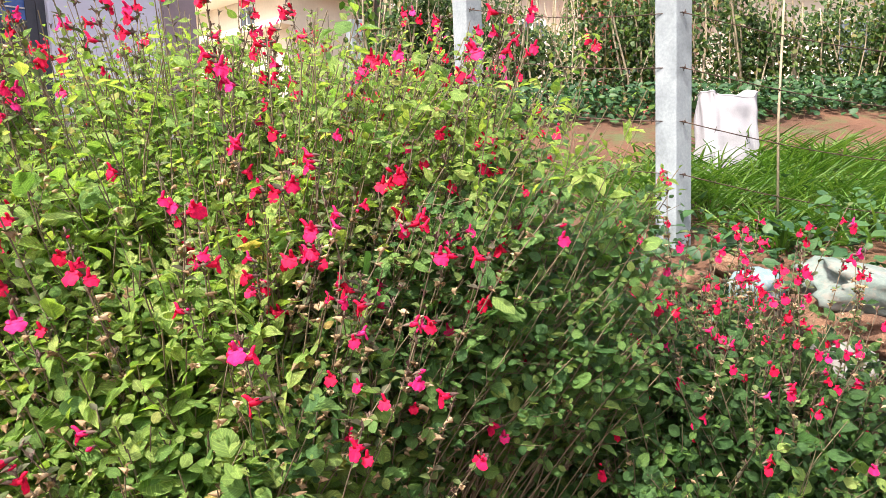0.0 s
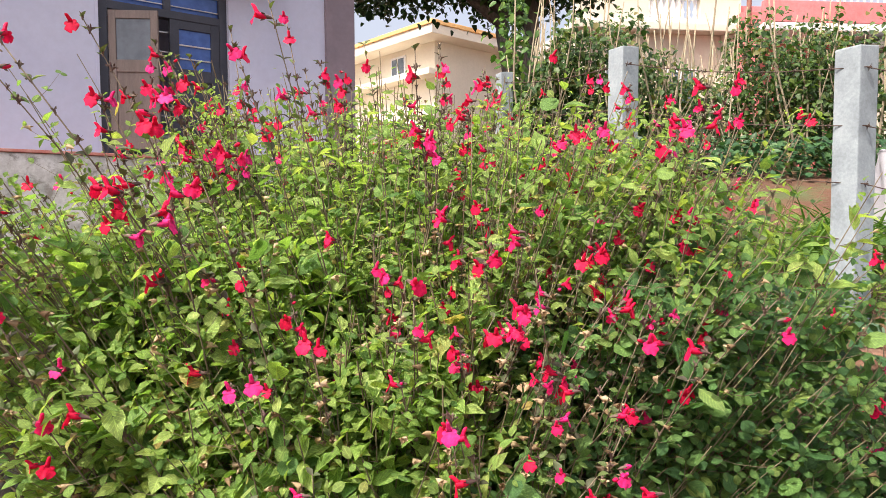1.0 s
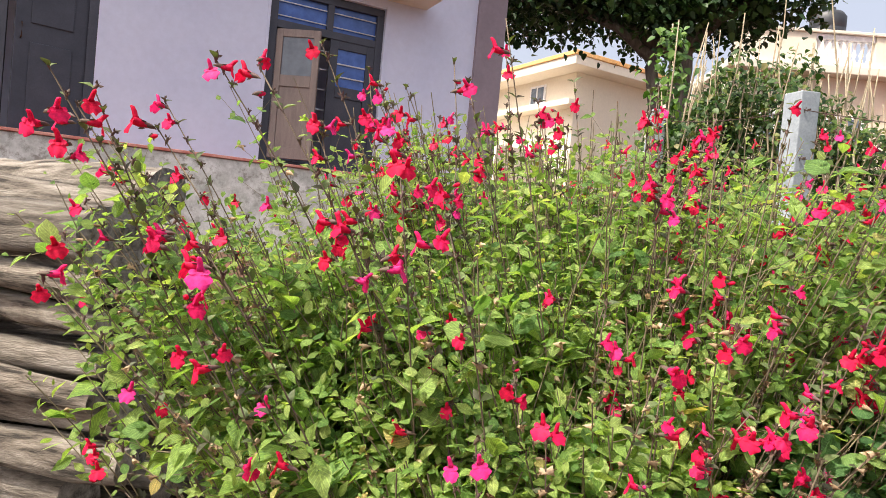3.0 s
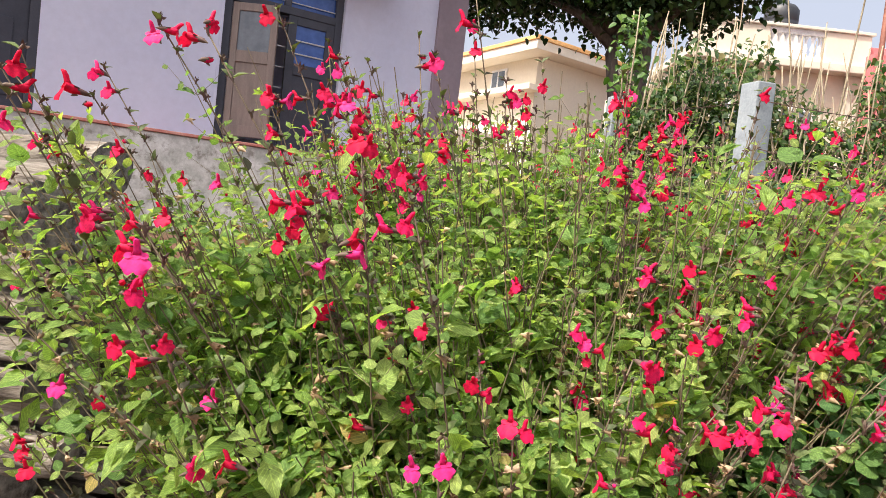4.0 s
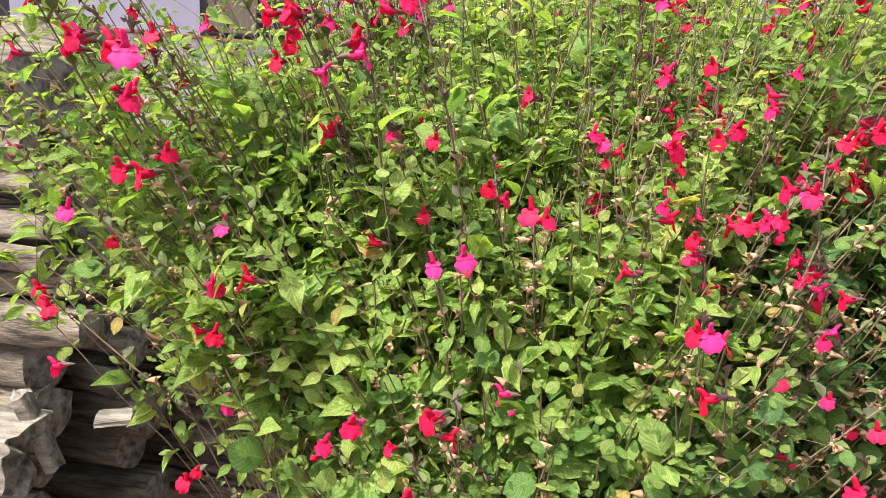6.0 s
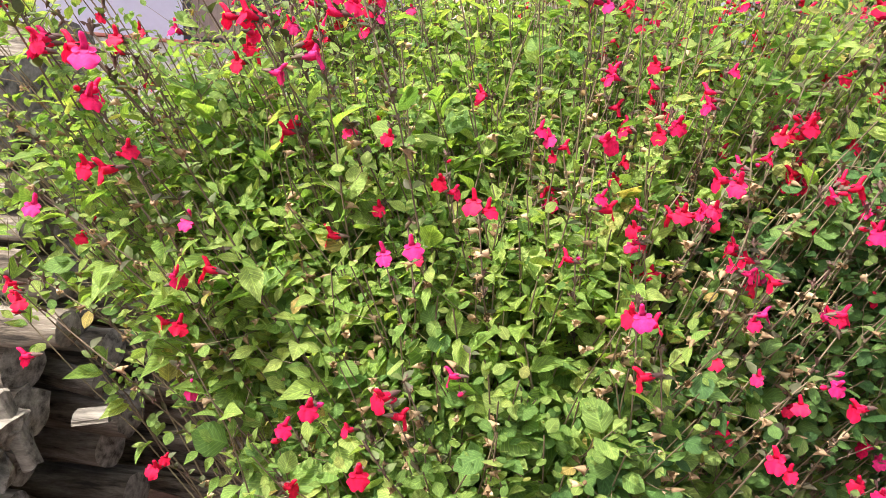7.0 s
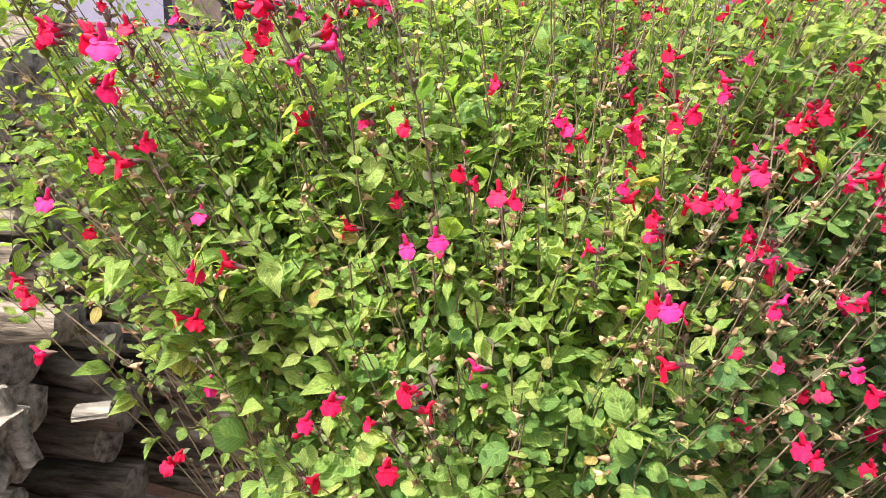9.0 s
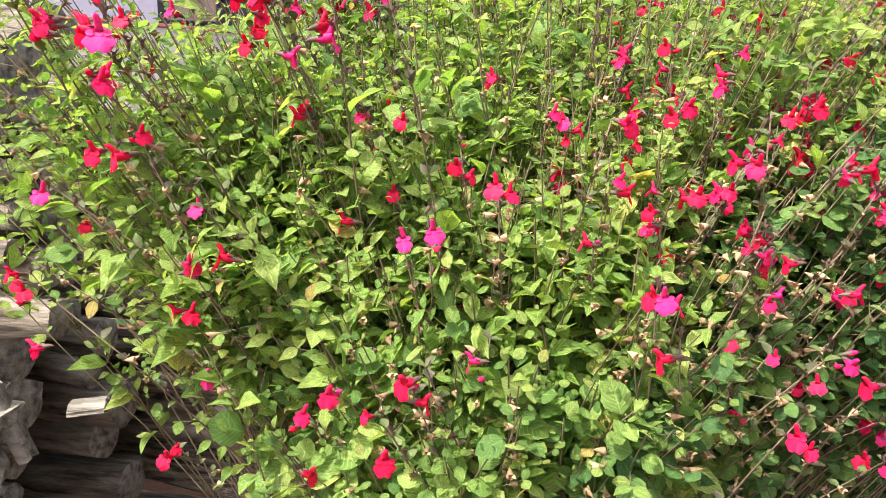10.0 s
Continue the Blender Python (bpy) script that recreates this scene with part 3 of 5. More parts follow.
def build_balcony_house():
    at = (2.9, 15.8)
    m = along(82, at)
    h = thing("balcony_house", (*at, 2.0), "pale cream house with a white balustraded roof terrace", "house")
    part("wall", boxed((0, 0, 1.8), (3.95, 5.0, 5.62), m, 0.02), M_CREAM, h)
    part("cornice", boxed((-0.12, -0.35, 5.62), (4.1, 5.0, 5.80), m, 0.02), M_CREAMW, h)
    part("parapet", boxed((0.0, -0.22, 5.81), (1.72, -0.04, 6.50), m, 0.015), M_CREAM, h)
    part("parapet", boxed((2.98, -0.22, 5.81), (4.0, -0.04, 6.50), m, 0.015), M_CREAM, h)
    part("parapet_cap", boxed((-0.04, -0.27, 6.505), (4.05, 0.01, 6.57), m, 0.01), M_CREAMW, h)
    rail = part("balustrade", boxed((1.72, -0.2, 5.81), (2.98, -0.05, 5.93), m, 0.01), M_WHITE, h, "white balustrade")
    part("balustrade_top", boxed((1.73, -0.2, 6.38), (2.97, -0.05, 6.50), m, 0.01), M_WHITE, rail)
    for i in range(8):
        bm = bmesh.new()
        baluster(bm, m @ Matrix.Translation((0, -0.205, 0)), 1.82 + i * 0.153, 5.93, 6.38)
        part("baluster", bm, M_WHITE, rail, smooth=True)
    part("corner_pillar", boxed((3.62, -0.12, 1.8), (3.93, -0.004, 5.61), m, 0.01), M_CREAMW, h)
    far_window(h, m, 0.7, 1.5, 3.7, 4.8)
    far_window(h, m, 2.2, 3.0, 3.7, 4.8)
    t = thing("water_tank", m @ Vector((3.1, 2.3, 6.6)), "black plastic water tank on the roof terrace", "water tank")
    bm = bmesh.new()
    prof = [(0.0, 0.38), (0.06, 0.42), (0.30, 0.42), (0.33, 0.40), (0.36, 0.42), (0.62, 0.42), (0.74, 0.34), (0.80, 0.16), (0.88, 0.15)]
    v, f = tube([m @ Vector((3.1, 2.3, 7.10 + z)) for z, _ in prof], [r for _, r in prof], 18)
    vs = [bm.verts.new(p) for p in v]
    for face in f:
        bm.faces.new([vs[i] for i in face])
    part("tank_body", bm, M_TANK, t, smooth=True)
    part("tank_stand", boxed((2.65, 1.9, 5.8), (3.55, 2.7, 7.11), m, 0.02), M_CREAMW, t)


def build_pink_house():
    at = (6.95, 16.1)
    m = along(84, at)
    h = thing("pink_house", (*at, 2.0), "pink house with a white-railed balcony", "house")
    part("wall", boxed((0.0, 0.3, 1.8), (9.0, 1.2, 6.35), m, 0.02), M_PINK, h)
    part("balcony_front", boxed((-0.05, -0.95, 5.625), (9.0, -0.80, 6.10), m, 0.015), M_PINK, h)
    part("balcony_floor", boxed((-0.05, -0.95, 5.45), (9.0, 0.29, 5.62), m, 0.015), M_WHITE, h, "white balcony slab")
    rail = part("balcony_rail", boxed((1.0, -0.90, 6.46), (5.2, -0.86, 6.53), m, 0.01), M_WHITE, h)
    for i in range(26):
        part("rail_bar", boxed((1.05 + i * 0.16, -0.89, 6.102), (1.09 + i * 0.16, -0.867, 6.458), m), M_WHITE, rail)
    part("pillar", boxed((-0.42, -0.75, 1.8), (-0.08, -0.45, 5.9), m, 0.015), M_PINK, h)
    far_window(h, m @ Matrix.Translation((0, 0.3, 0)), 1.2, 2.4, 3.4, 4.9)
    far_window(h, m @ Matrix.Translation((0, 0.3, 0)), 4.4, 5.6, 3.4, 4.9)


def build_white_annex():
    at = (2.25, 18.0)
    m = along(70, at)
    h = thing("stair_house", (*at, 2.0), "white stair parapet over a tan wall", "house")
    part("wall", boxed((0, 0.02, 1.8), (2.4, 2.0, 5.35), m, 0.02), M_CREAM, h)
    bm = bmesh.new()
    outline = [(0.0, 5.36), (2.4, 5.36), (2.4, 6.7), (1.5, 6.65), (0.0, 5.75)]
    front = [bm.verts.new(m @ Vector((x, -0.12, z))) for x, z in outline]
    rear = [bm.verts.new(m @ Vector((x, 0.10, z))) for x, z in outline]
    bm.faces.new(front)
    bm.faces.new(rear[::-1])
    for i in range(5):
        j = (i + 1) % 5
        bm.faces.new((front[i], rear[i], rear[j], front[j]))
    bmesh.ops.recalc_face_normals(bm, faces=bm.faces)
    part("stair_parapet", bm, M_WHITE, h, "white sloping stair parapet")
    part("parapet_band", boxed((0.0, -0.16, 5.36), (2.4, -0.125, 5.44), m), M_CREAMW, h)


def build_green_house():
    at = (11.2, 13.5)
    m = along(95, at)
    h = thing("cream_outbuilding", (*at, 2.0), "cream outbuilding with a tin roof behind the bean rows", "house")
    part("wall", boxed((-1.5, 0, 1.5), (5, 4, 5.0), m, 0.02), M_CREAMW, h)
    part("roof", boxed((-1.8, -0.5, 5.0), (5.3, 4.3, 5.2), m, 0.02), M_STONE, h)
    far_window(h, m, 0.4, 1.3, 3.2, 4.2)


build_cream_house()
build_balcony_house()
build_pink_house()
build_white_annex()
build_green_house()

pole = Heap()
pole.add(*tube([(6.1, 13.9, 1.9), (6.1, 13.9, 4.0), (6.12, 13.9, 8.5)], [0.055, 0.05, 0.048], 10))
tagged(new("iron_pole", pole.mesh("iron_pole", M_RUST)), "red-brown iron pole in front of the houses", "pole")


def build_tree():
    rng = random.Random(5)
    t = thing("tree", (1.35, 11.0, 1.9), "large dark-leaved tree with low spreading limbs", "tree")
    limbs = [
        [(1.30, 11.0, 1.8), (1.25, 11.0, 3.2), (1.35, 11.0, 4.3), (1.25, 11.0, 5.6), (1.4, 11.2, 7.4)],
        [(1.02, 10.9, 1.85), (0.98, 10.9, 3.6), (0.85, 10.9, 4.3), (1.0, 10.95, 5.0)],
        [(0.88, 10.9, 4.4), (0.3, 10.8, 4.85), (-0.5, 10.7, 5.15), (-1.5, 10.6, 5.2)],
        [(1.25, 11.0, 4.5), (0.2, 10.9, 5.0), (-1.0, 10.8, 5.3), (-2.0, 10.8, 5.4)],
        [(1.30, 11.0, 4.6), (1.8, 10.9, 5.1), (2.3, 10.8, 5.35), (3.0, 10.6, 5.5)],
        [(1.3, 11.0, 5.4), (1.9, 11.8, 6.2), (2.6, 12.4, 6.9)],
        [(1.3, 11.0, 5.5), (0.5, 11.9, 6.4), (-0.4, 12.3, 7.0)],
    ]
    widths = [(0.17, 0.10), (0.12, 0.08), (0.09, 0.03), (0.12, 0.04), (0.12, 0.04), (0.10, 0.04), (0.10, 0.04)]
    crown = Heap()
    for i, (pts, (r0, r1)) in enumerate(zip(limbs, widths)):
        hp = Heap()
        n = len(pts)
        hp.add(*tube(pts, [r0 + (r1 - r0) * k / (n - 1) for k in range(n)], 10))
        tagged(under(new("trunk" if i < 2 else "limb", hp.mesh("trunk" if i < 2 else "limb", M_TRUNK)), t))
        if i < 2:
            continue
        for _ in range(260):
            k = rng.random() ** 0.7 * (n - 1)
            a = int(min(k, n - 2))
            c = np.array(pts[a]) + (np.array(pts[a + 1]) - np.array(pts[a])) * (k - a)
            c = c + np.array((rng.gauss(0, 0.38), rng.gauss(0, 0.5), rng.gauss(0.25, 0.4)))
            low = 4.72 if c[0] < -0.6 else 5.05 if c[0] < 0.5 else 4.75 + 0.2 * max(0.0, c[0] - 1.5)
            if c[2] < low + 0.12 * math.sin(c[0] * 5.1) or c[0] > 3.2:
                continue
            for _ in range(17):
                p = c + np.array((rng.gauss(0, 0.16), rng.gauss(0, 0.16), rng.gauss(0, 0.13)))
                add_leaf(crown, ROUND[rng.randrange(2)], p, (rng.uniform(-1, 1), rng.uniform(-1, 1), rng.uniform(-1, 0.3)), (rng.uniform(-0.6, 0.6), rng.uniform(-0.8, 0.4), 1), rng.uniform(0.08, 0.15))
    for _ in range(700):
        c = np.array((rng.uniform(-2.2, 4.0), rng.uniform(10.2, 13.2), rng.uniform(5.15, 8.4)))
        if ((c[0] - 0.7) / 3.0) ** 2 + ((c[2] - 5.2) / 3.6) ** 2 > 1 or c[0] > 2.0 + (c[2] - 5.1) * 0.4:
            continue
        for _ in range(17):
            p = c + np.array((rng.gauss(0, 0.2), rng.gauss(0, 0.2), rng.gauss(0, 0.15)))
            add_leaf(crown, ROUND[rng.randrange(2)], p, (rng.uniform(-1, 1), rng.uniform(-1, 1), rng.uniform(-1, 0.3)), (rng.uniform(-0.6, 0.6), rng.uniform(-0.8, 0.4), 1), rng.uniform(0.10, 0.17))
    tagged(under(new("crown", crown.mesh("crown", M_TREELEAF)), t), "dense dark green crown", kind="stuff")


build_tree()

# ---- the bean garden ----
# how high the leafage stands along the row
BEAN_TOP = ((0.5, 0.8, 0.9, 1.4, 1.52, 1.65, 1.74, 1.85, 2.18, 2.36, 2.44, 2.5, 3.2, 3.95, 4.05, 4.6, 5.0, 8.0),
            (2.35, 2.6, 2.9, 2.92, 3.1, 2.7, 2.75, 2.55, 2.5, 2.6, 3.05, 3.08, 3.05, 2.9, 2.6, 2.6, 2.8, 2.7))


def build_beans():
    rng = random.Random(11)
    b = thing("bean_row", (3.0, 5.2, 1.6), "climbing bean rows on dry brushwood poles", "bean plants")
    leaves = Heap()
    for i in range(230):
        x = 0.6 + 7.6 * rng.random() ** 1.3
        y = rng.choice((5.3, 5.6, 5.9)) + rng.gauss(0, 0.09)
        z = ground_z(x, y) - 0.05
        top = rng.uniform(0.95, 1.5) * (0.85 if x > 4.5 else 1.0)
        if rng.random() < 0.04:
            top = rng.uniform(1.8, 2.5)  # some poles stand far above the leaves
        lean, lean_y = rng.gauss(0, 0.16), rng.gauss(0, 0.10)
        pts = [(x + lean * u + 0.025 * math.sin(7 * u + i), y + lean_y * u, z + top * u) for u in (0, 0.25, 0.5, 0.75, 1.0)]
        r = rng.uniform(0.006, 0.011)
        hp = Heap()
        hp.add(*tube(pts, [r, r * 0.9, r * 0.8, r * 0.65, r * 0.45], 6))
        under(new("bean_pole", hp.mesh("bean_pole", M_POLE)), b)
        # leafage climbs in clumps, thick in places and bare in others
        body = 0.5 + 0.5 * noise.noise((x * 0.9, y * 0.7, 4.0))
        dense = int(62 + 165 * max(0.0, body + 0.10))
        for _ in range(int(dense * (1.35 if x > 2.4 else 1.0))):
            u = rng.uniform(0.05, 0.97) ** 0.9 * min(1.0, 1.8 / top)
            k = min(int(u * 4), 3)
            p = np.array(pts[k]) + (np.array(pts[k + 1]) - np.array(pts[k])) * (u * 4 - k)
            p = p + np.array((rng.gauss(0, 0.10), rng.gauss(0.07, 0.08), rng.gauss(0, 0.05)))
            if p[2] > float(np.interp(p[0], BEAN_TOP[0], BEAN_TOP[1])) + 0.22 * noise.noise((p[0] * 5.0, p[1] * 5.0, p[2] * 5.0)):
                continue
            add_leaf(leaves, ROUND[rng.randrange(2)], p, (rng.uniform(-1, 1), rng.uniform(-1, 0.5), rng.uniform(-0.9, 0.1)), (rng.uniform(-0.6, 0.6), rng.uniform(-1.2, 0.1), 0.9), rng.uniform(0.030, 0.060))
    tagged(under(new("bean_leaves", leaves.mesh("bean_leaves", M_BEAN)), b), "green heart-shaped bean leaves", kind="stuff")
    # one bright green vine, taller than the rest
    v = thing("tall_vine", (0.62, 5.6, 1.7), "bright green vine climbing a tall stick", "vine")
    hp, lv = Heap(), Heap()
    hp.add(*tube([(0.55, 5.6, 1.65), (0.58, 5.6, 2.4), (0.56, 5.62, 3.25)], [0.012, 0.01, 0.006], 6))
    under(new("stick", hp.mesh("stick", M_POLE)), v)
    for _ in range(560):
        z = rng.uniform(1.8, 3.2)
        add_leaf(lv, ROUND[rng.randrange(2)], (0.57 + rng.gauss(0, 0.07 + 0.03 * (3.2 - z)), 5.58 + rng.gauss(0, 0.09), z), (rng.uniform(-1, 1), rng.uniform(-1, 0.5), rng.uniform(-0.9, 0.1)), (rng.uniform(-0.6, 0.6), -0.7, 0.9), rng.uniform(0.05, 0.08))
    tagged(under(new("vine_leaves", lv.mesh("vine_leaves", M_GRASS)), v), kind="stuff")
    # low leafy crop at the foot of the poles
    low = Heap()
    for _ in range(3800):
        x, y = rng.uniform(0.2, 8.0), rng.gauss(4.82, 0.14)
        z = ground_z(x, y)
        add_leaf(low, ROUND[rng.randrange(2)], (x, y, z + rng.uniform(0.02, 0.26)), (rng.uniform(-1, 1), rng.uniform(-1, 0.4), rng.uniform(-0.5, 0.4)), (rng.uniform(-0.5, 0.5), rng.uniform(-0.9, 0.1), 1), rng.uniform(0.04, 0.075))
    tagged(new("low_crop", low.mesh("low_crop", M_GOURD)), "low dark green leafy crop along the bean bed", "crop", kind="stuff")


build_beans()


def build_grass():
    rng = random.Random(21)
    hp = Heap()
    for _ in range(1150):
        x, y = rng.uniform(1.45, 5.6), rng.uniform(2.35, 3.7)
        if y > 3.5 + 0.12 * math.sin(x * 3) or (x < 1.9 and y < 2.7):
            continue
        z = ground_z(x, y) - 0.01
        for _ in range(rng.randrange(5, 10)):
            a, lift = rng.uniform(0, 6.3), rng.uniform(0.7, 2.4)
            add_leaf(hp, BLADE[0], (x + rng.gauss(0, 0.03), y + rng.gauss(0, 0.03), z), (math.cos(a), math.sin(a), lift), (-math.cos(a), -math.sin(a), 0.8), rng.uniform(0.13, 0.30) * (1.0 + 0.25 * max(0.0, y - 2.8)))
    tagged(new("grass", hp.mesh("grass", M_GRASS)), "lush broad-bladed green grass by the fence", "grass", kind="stuff")
    weeds = Heap()
    for _ in range(1500):
        x, y = rng.uniform(1.0, 4.6), rng.uniform(1.95, 2.75)
        z = ground_z(x, y)
        add_leaf(weeds, ROUND[rng.randrange(2)], (x, y, z + abs(rng.gauss(0, 0.08))), (rng.uniform(-1, 1), rng.uniform(-1, 0.4), rng.uniform(-0.4, 0.6)), (rng.uniform(-0.5, 0.5), rng.uniform(-0.9, 0.1), 1), rng.uniform(0.03, 0.07))
    for _ in range(900):
        x, y = rng.uniform(-1.6, 1.0), rng.uniform(1.7, 4.4)
        z = ground_z(x, y)
        add_leaf(weeds, ROUND[rng.randrange(2)], (x, y, z + abs(rng.gauss(0, 0.06))), (rng.uniform(-1, 1), rng.uniform(-1, 0.4), rng.uniform(-0.4, 0.6)), (rng.uniform(-0.5, 0.5), rng.uniform(-0.9, 0.1), 1), rng.uniform(0.03, 0.07))
    for _ in range(700):
        x, y = rng.uniform(0.45, 1.5), rng.uniform(1.15, 1.95)
        z = ground_z(x, y)
        add_leaf(weeds, ROUND[rng.randrange(2)], (x, y, z + abs(rng.gauss(0, 0.10))), (rng.uniform(-1, 1), rng.uniform(-1, 0.4), rng.uniform(-0.4, 0.6)), (rng.uniform(-0.5, 0.5), rng.uniform(-0.9, 0.1), 1), rng.uniform(0.03, 0.06))
    tagged(new("weeds", weeds.mesh("weeds", M_GOURD)), "low green weeds on the bank below the fence", "weeds", kind="stuff")


build_grass()

# ---- fence ----
POSTS = [(1.605, 2.60, 2.04, 24), (0.915, 3.35, 2.225, 28), (0.475, 5.25, 2.50, 22)]


def build_fence():
    for x, y, top, turn in POSTS:
        z = ground_z(x, y) - 0.1
        p = thing("fence_post", (x, y, z), "square whitewashed concrete fence post in the garden", "fence post", "fence posts")
        m = pose(x, y, 0, 0, 0, turn)
        bm = bmesh.new()
        box(bm, (-0.052, -0.052, z), (0.052, 0.052, top), m, 0.006)
        for vert in bm.verts:
            if vert.co.z > top - 0.02:
                local = m.inverted() @ vert.co
                vert.co.z -= 0.012 + 0.12 * max(0.0, -local.x)
        part("shaft", bm, M_POST, p)
        for k in range(4):
            hp = Heap()
            q = [m @ Vector(a) for a in ((-0.01, -0.050, top - 0.10 - k * 0.215), (-0.01, -0.066, top - 0.10 - k * 0.215))]
            hp.add(*tube(q, [0.004, 0.004], 6))
            under(new("nail", hp.mesh("nail", M_WIRE)), p)
    ends = [(2.75, 2.30, 1.70), (1.605, 2.535, 1.94), (0.915, 3.285, 2.12), (0.475, 5.19, 2.40)]
    for k in range(4):
        w = thing("barbed_wire", (1.57, 2.535, 1.94 - k * 0.215), "rusty sagging barbed wire strand nailed to the posts", "barbed wire", "barbed wire strands")
        hp = Heap()
        for a, b in zip(ends, ends[1:]):
            a, b = np.array(a), np.array(b)
            n = 14
            pts = [a + (b - a) * u / n - np.array((0, 0, k * 0.215 + 0.03 * math.sin(math.pi * u / n))) for u in range(n + 1)]
            hp.add(*tube(pts, [0.0022] * (n + 1), 5))
        under(new("strand", hp.mesh("strand", M_WIRE)), w)
        for a, b in zip(ends, ends[1:]):
            a, b = np.array(a), np.array(b)
            for u in np.arange(0.12, 1.0, 0.13 / np.linalg.norm(b - a)):
                c = a + (b - a) * u - np.array((0, 0, k * 0.215 + 0.03 * math.sin(math.pi * u)))
                h2 = Heap()
                h2.add(*tube([c + (-0.004, 0, -0.012), c, c + (0.004, -0.003, 0.013)], [0.0010, 0.0024, 0.0010], 4))
                h2.add(*tube([c + (-0.011, -0.004, 0.004), c, c + (0.011, 0.003, -0.005)], [0.0010, 0.0024, 0.0010], 4))
                under(new("barb", h2.mesh("barb", M_WIRE)), w)
    # a thin dry stake stands between the wires
    st = Heap()
    st.add(*tube([(2.12, 2.62, 0.95), (2.11, 2.62, 1.5), (2.13, 2.62, 2.15)], [0.006, 0.0055, 0.0045], 6))
    tagged(new("stake", st.mesh("stake", M_POLE)), "thin dry stake leaning at the fence", "stake")


build_fence()


def build_sack():
    rng = random.Random(3)
    bm = bmesh.new()
    cx, cy, z0, z1, hw, hd = 2.46, 3.52, 1.16, 1.70, 0.17, 0.11
    rows, n = 16, 40
    ring = []
    for j in range(rows + 1):
        u = j / rows
        r = []
        for i in range(n):
            a = 2 * math.pi * i / n
            c, s = math.cos(a), math.sin(a)
            sx = math.copysign(abs(c) ** 0.55, c) * hw * (1.06 - 0.12 * u)
            sy = math.copysign(abs(s) ** 0.6, s) * hd * (1.05 - 0.35 * u)
            crease = 0.012 * noise.noise((c * 3, s * 3 + 5, u * 5)) + 0.009 * math.sin(9 * a + 4 * u)
            z = z0 + (z1 - z0) * u + (0.02 * math.sin(2 * a + 1) + 0.015 * noise.noise((c * 2, s * 2, 9))) * u
            r.append(bm.verts.new((cx + sx + crease * c, cy + sy + crease * s * 1.5, z)))
        ring.append(r)
    for j in range(rows):
        for i in range(n):
            k = (i + 1) % n
            bm.faces.new((ring[j][i], ring[j][k], ring[j + 1][k], ring[j + 1][i]))
    bm.faces.new(ring[0][::-1])
    top = [tuple(v.co) for v in ring[-1]]
    sack = thing("sack", (cx, cy, z0), "white woven plastic sack standing open in the grass", "sack")
    part("bag", bm, M_SACK, sack, "creased white woven plastic", True)
    # the open mouth turns inward
    bm = bmesh.new()
    loops = []
    for shrink, drop in ((1.0, 0.0), (1.03, 0.006), (0.97, 0.010), (0.92, -0.05), (0.90, -0.12)):
        loops.append([bm.verts.new((cx + (x - cx) * shrink, cy + (y - cy) * shrink, z + drop)) for x, y, z in top])
    for lower, upper in zip(loops, loops[1:]):
        for i in range(n):
            k = (i + 1) % n
            bm.faces.new((lower[i], lower[k], upper[k], upper[i]))
    bm.faces.new(loops[-1])
    part("mouth", bm, M_SACK, sack, "rolled open mouth", True)


build_sack()


# ---- broken wall pieces ----
def lump(at, size, turn, seed, rough=0.16, square=0.72):
    bm = bmesh.new()
    bmesh.ops.create_icosphere(bm, subdivisions=4, radius=1.0)
    for v in bm.verts:
        d = v.co.normalized()
        cube = max(abs(d.x), abs(d.y), abs(d.z))
        p = d / (cube ** square)
        k = 1 + rough * noise.noise(d * 1.7 + Vector((seed, 0, 0))) + rough * 0.5 * noise.noise(d * 4.5 + Vector((0, seed, 0))) + 0.05 * noise.noise(d * 13)
        v.co = p * k * 0.72
    bmesh.ops.transform(bm, matrix=pose(*at, *turn) @ Matrix.Diagonal((*size, 1)), verts=bm.verts)
    return bm


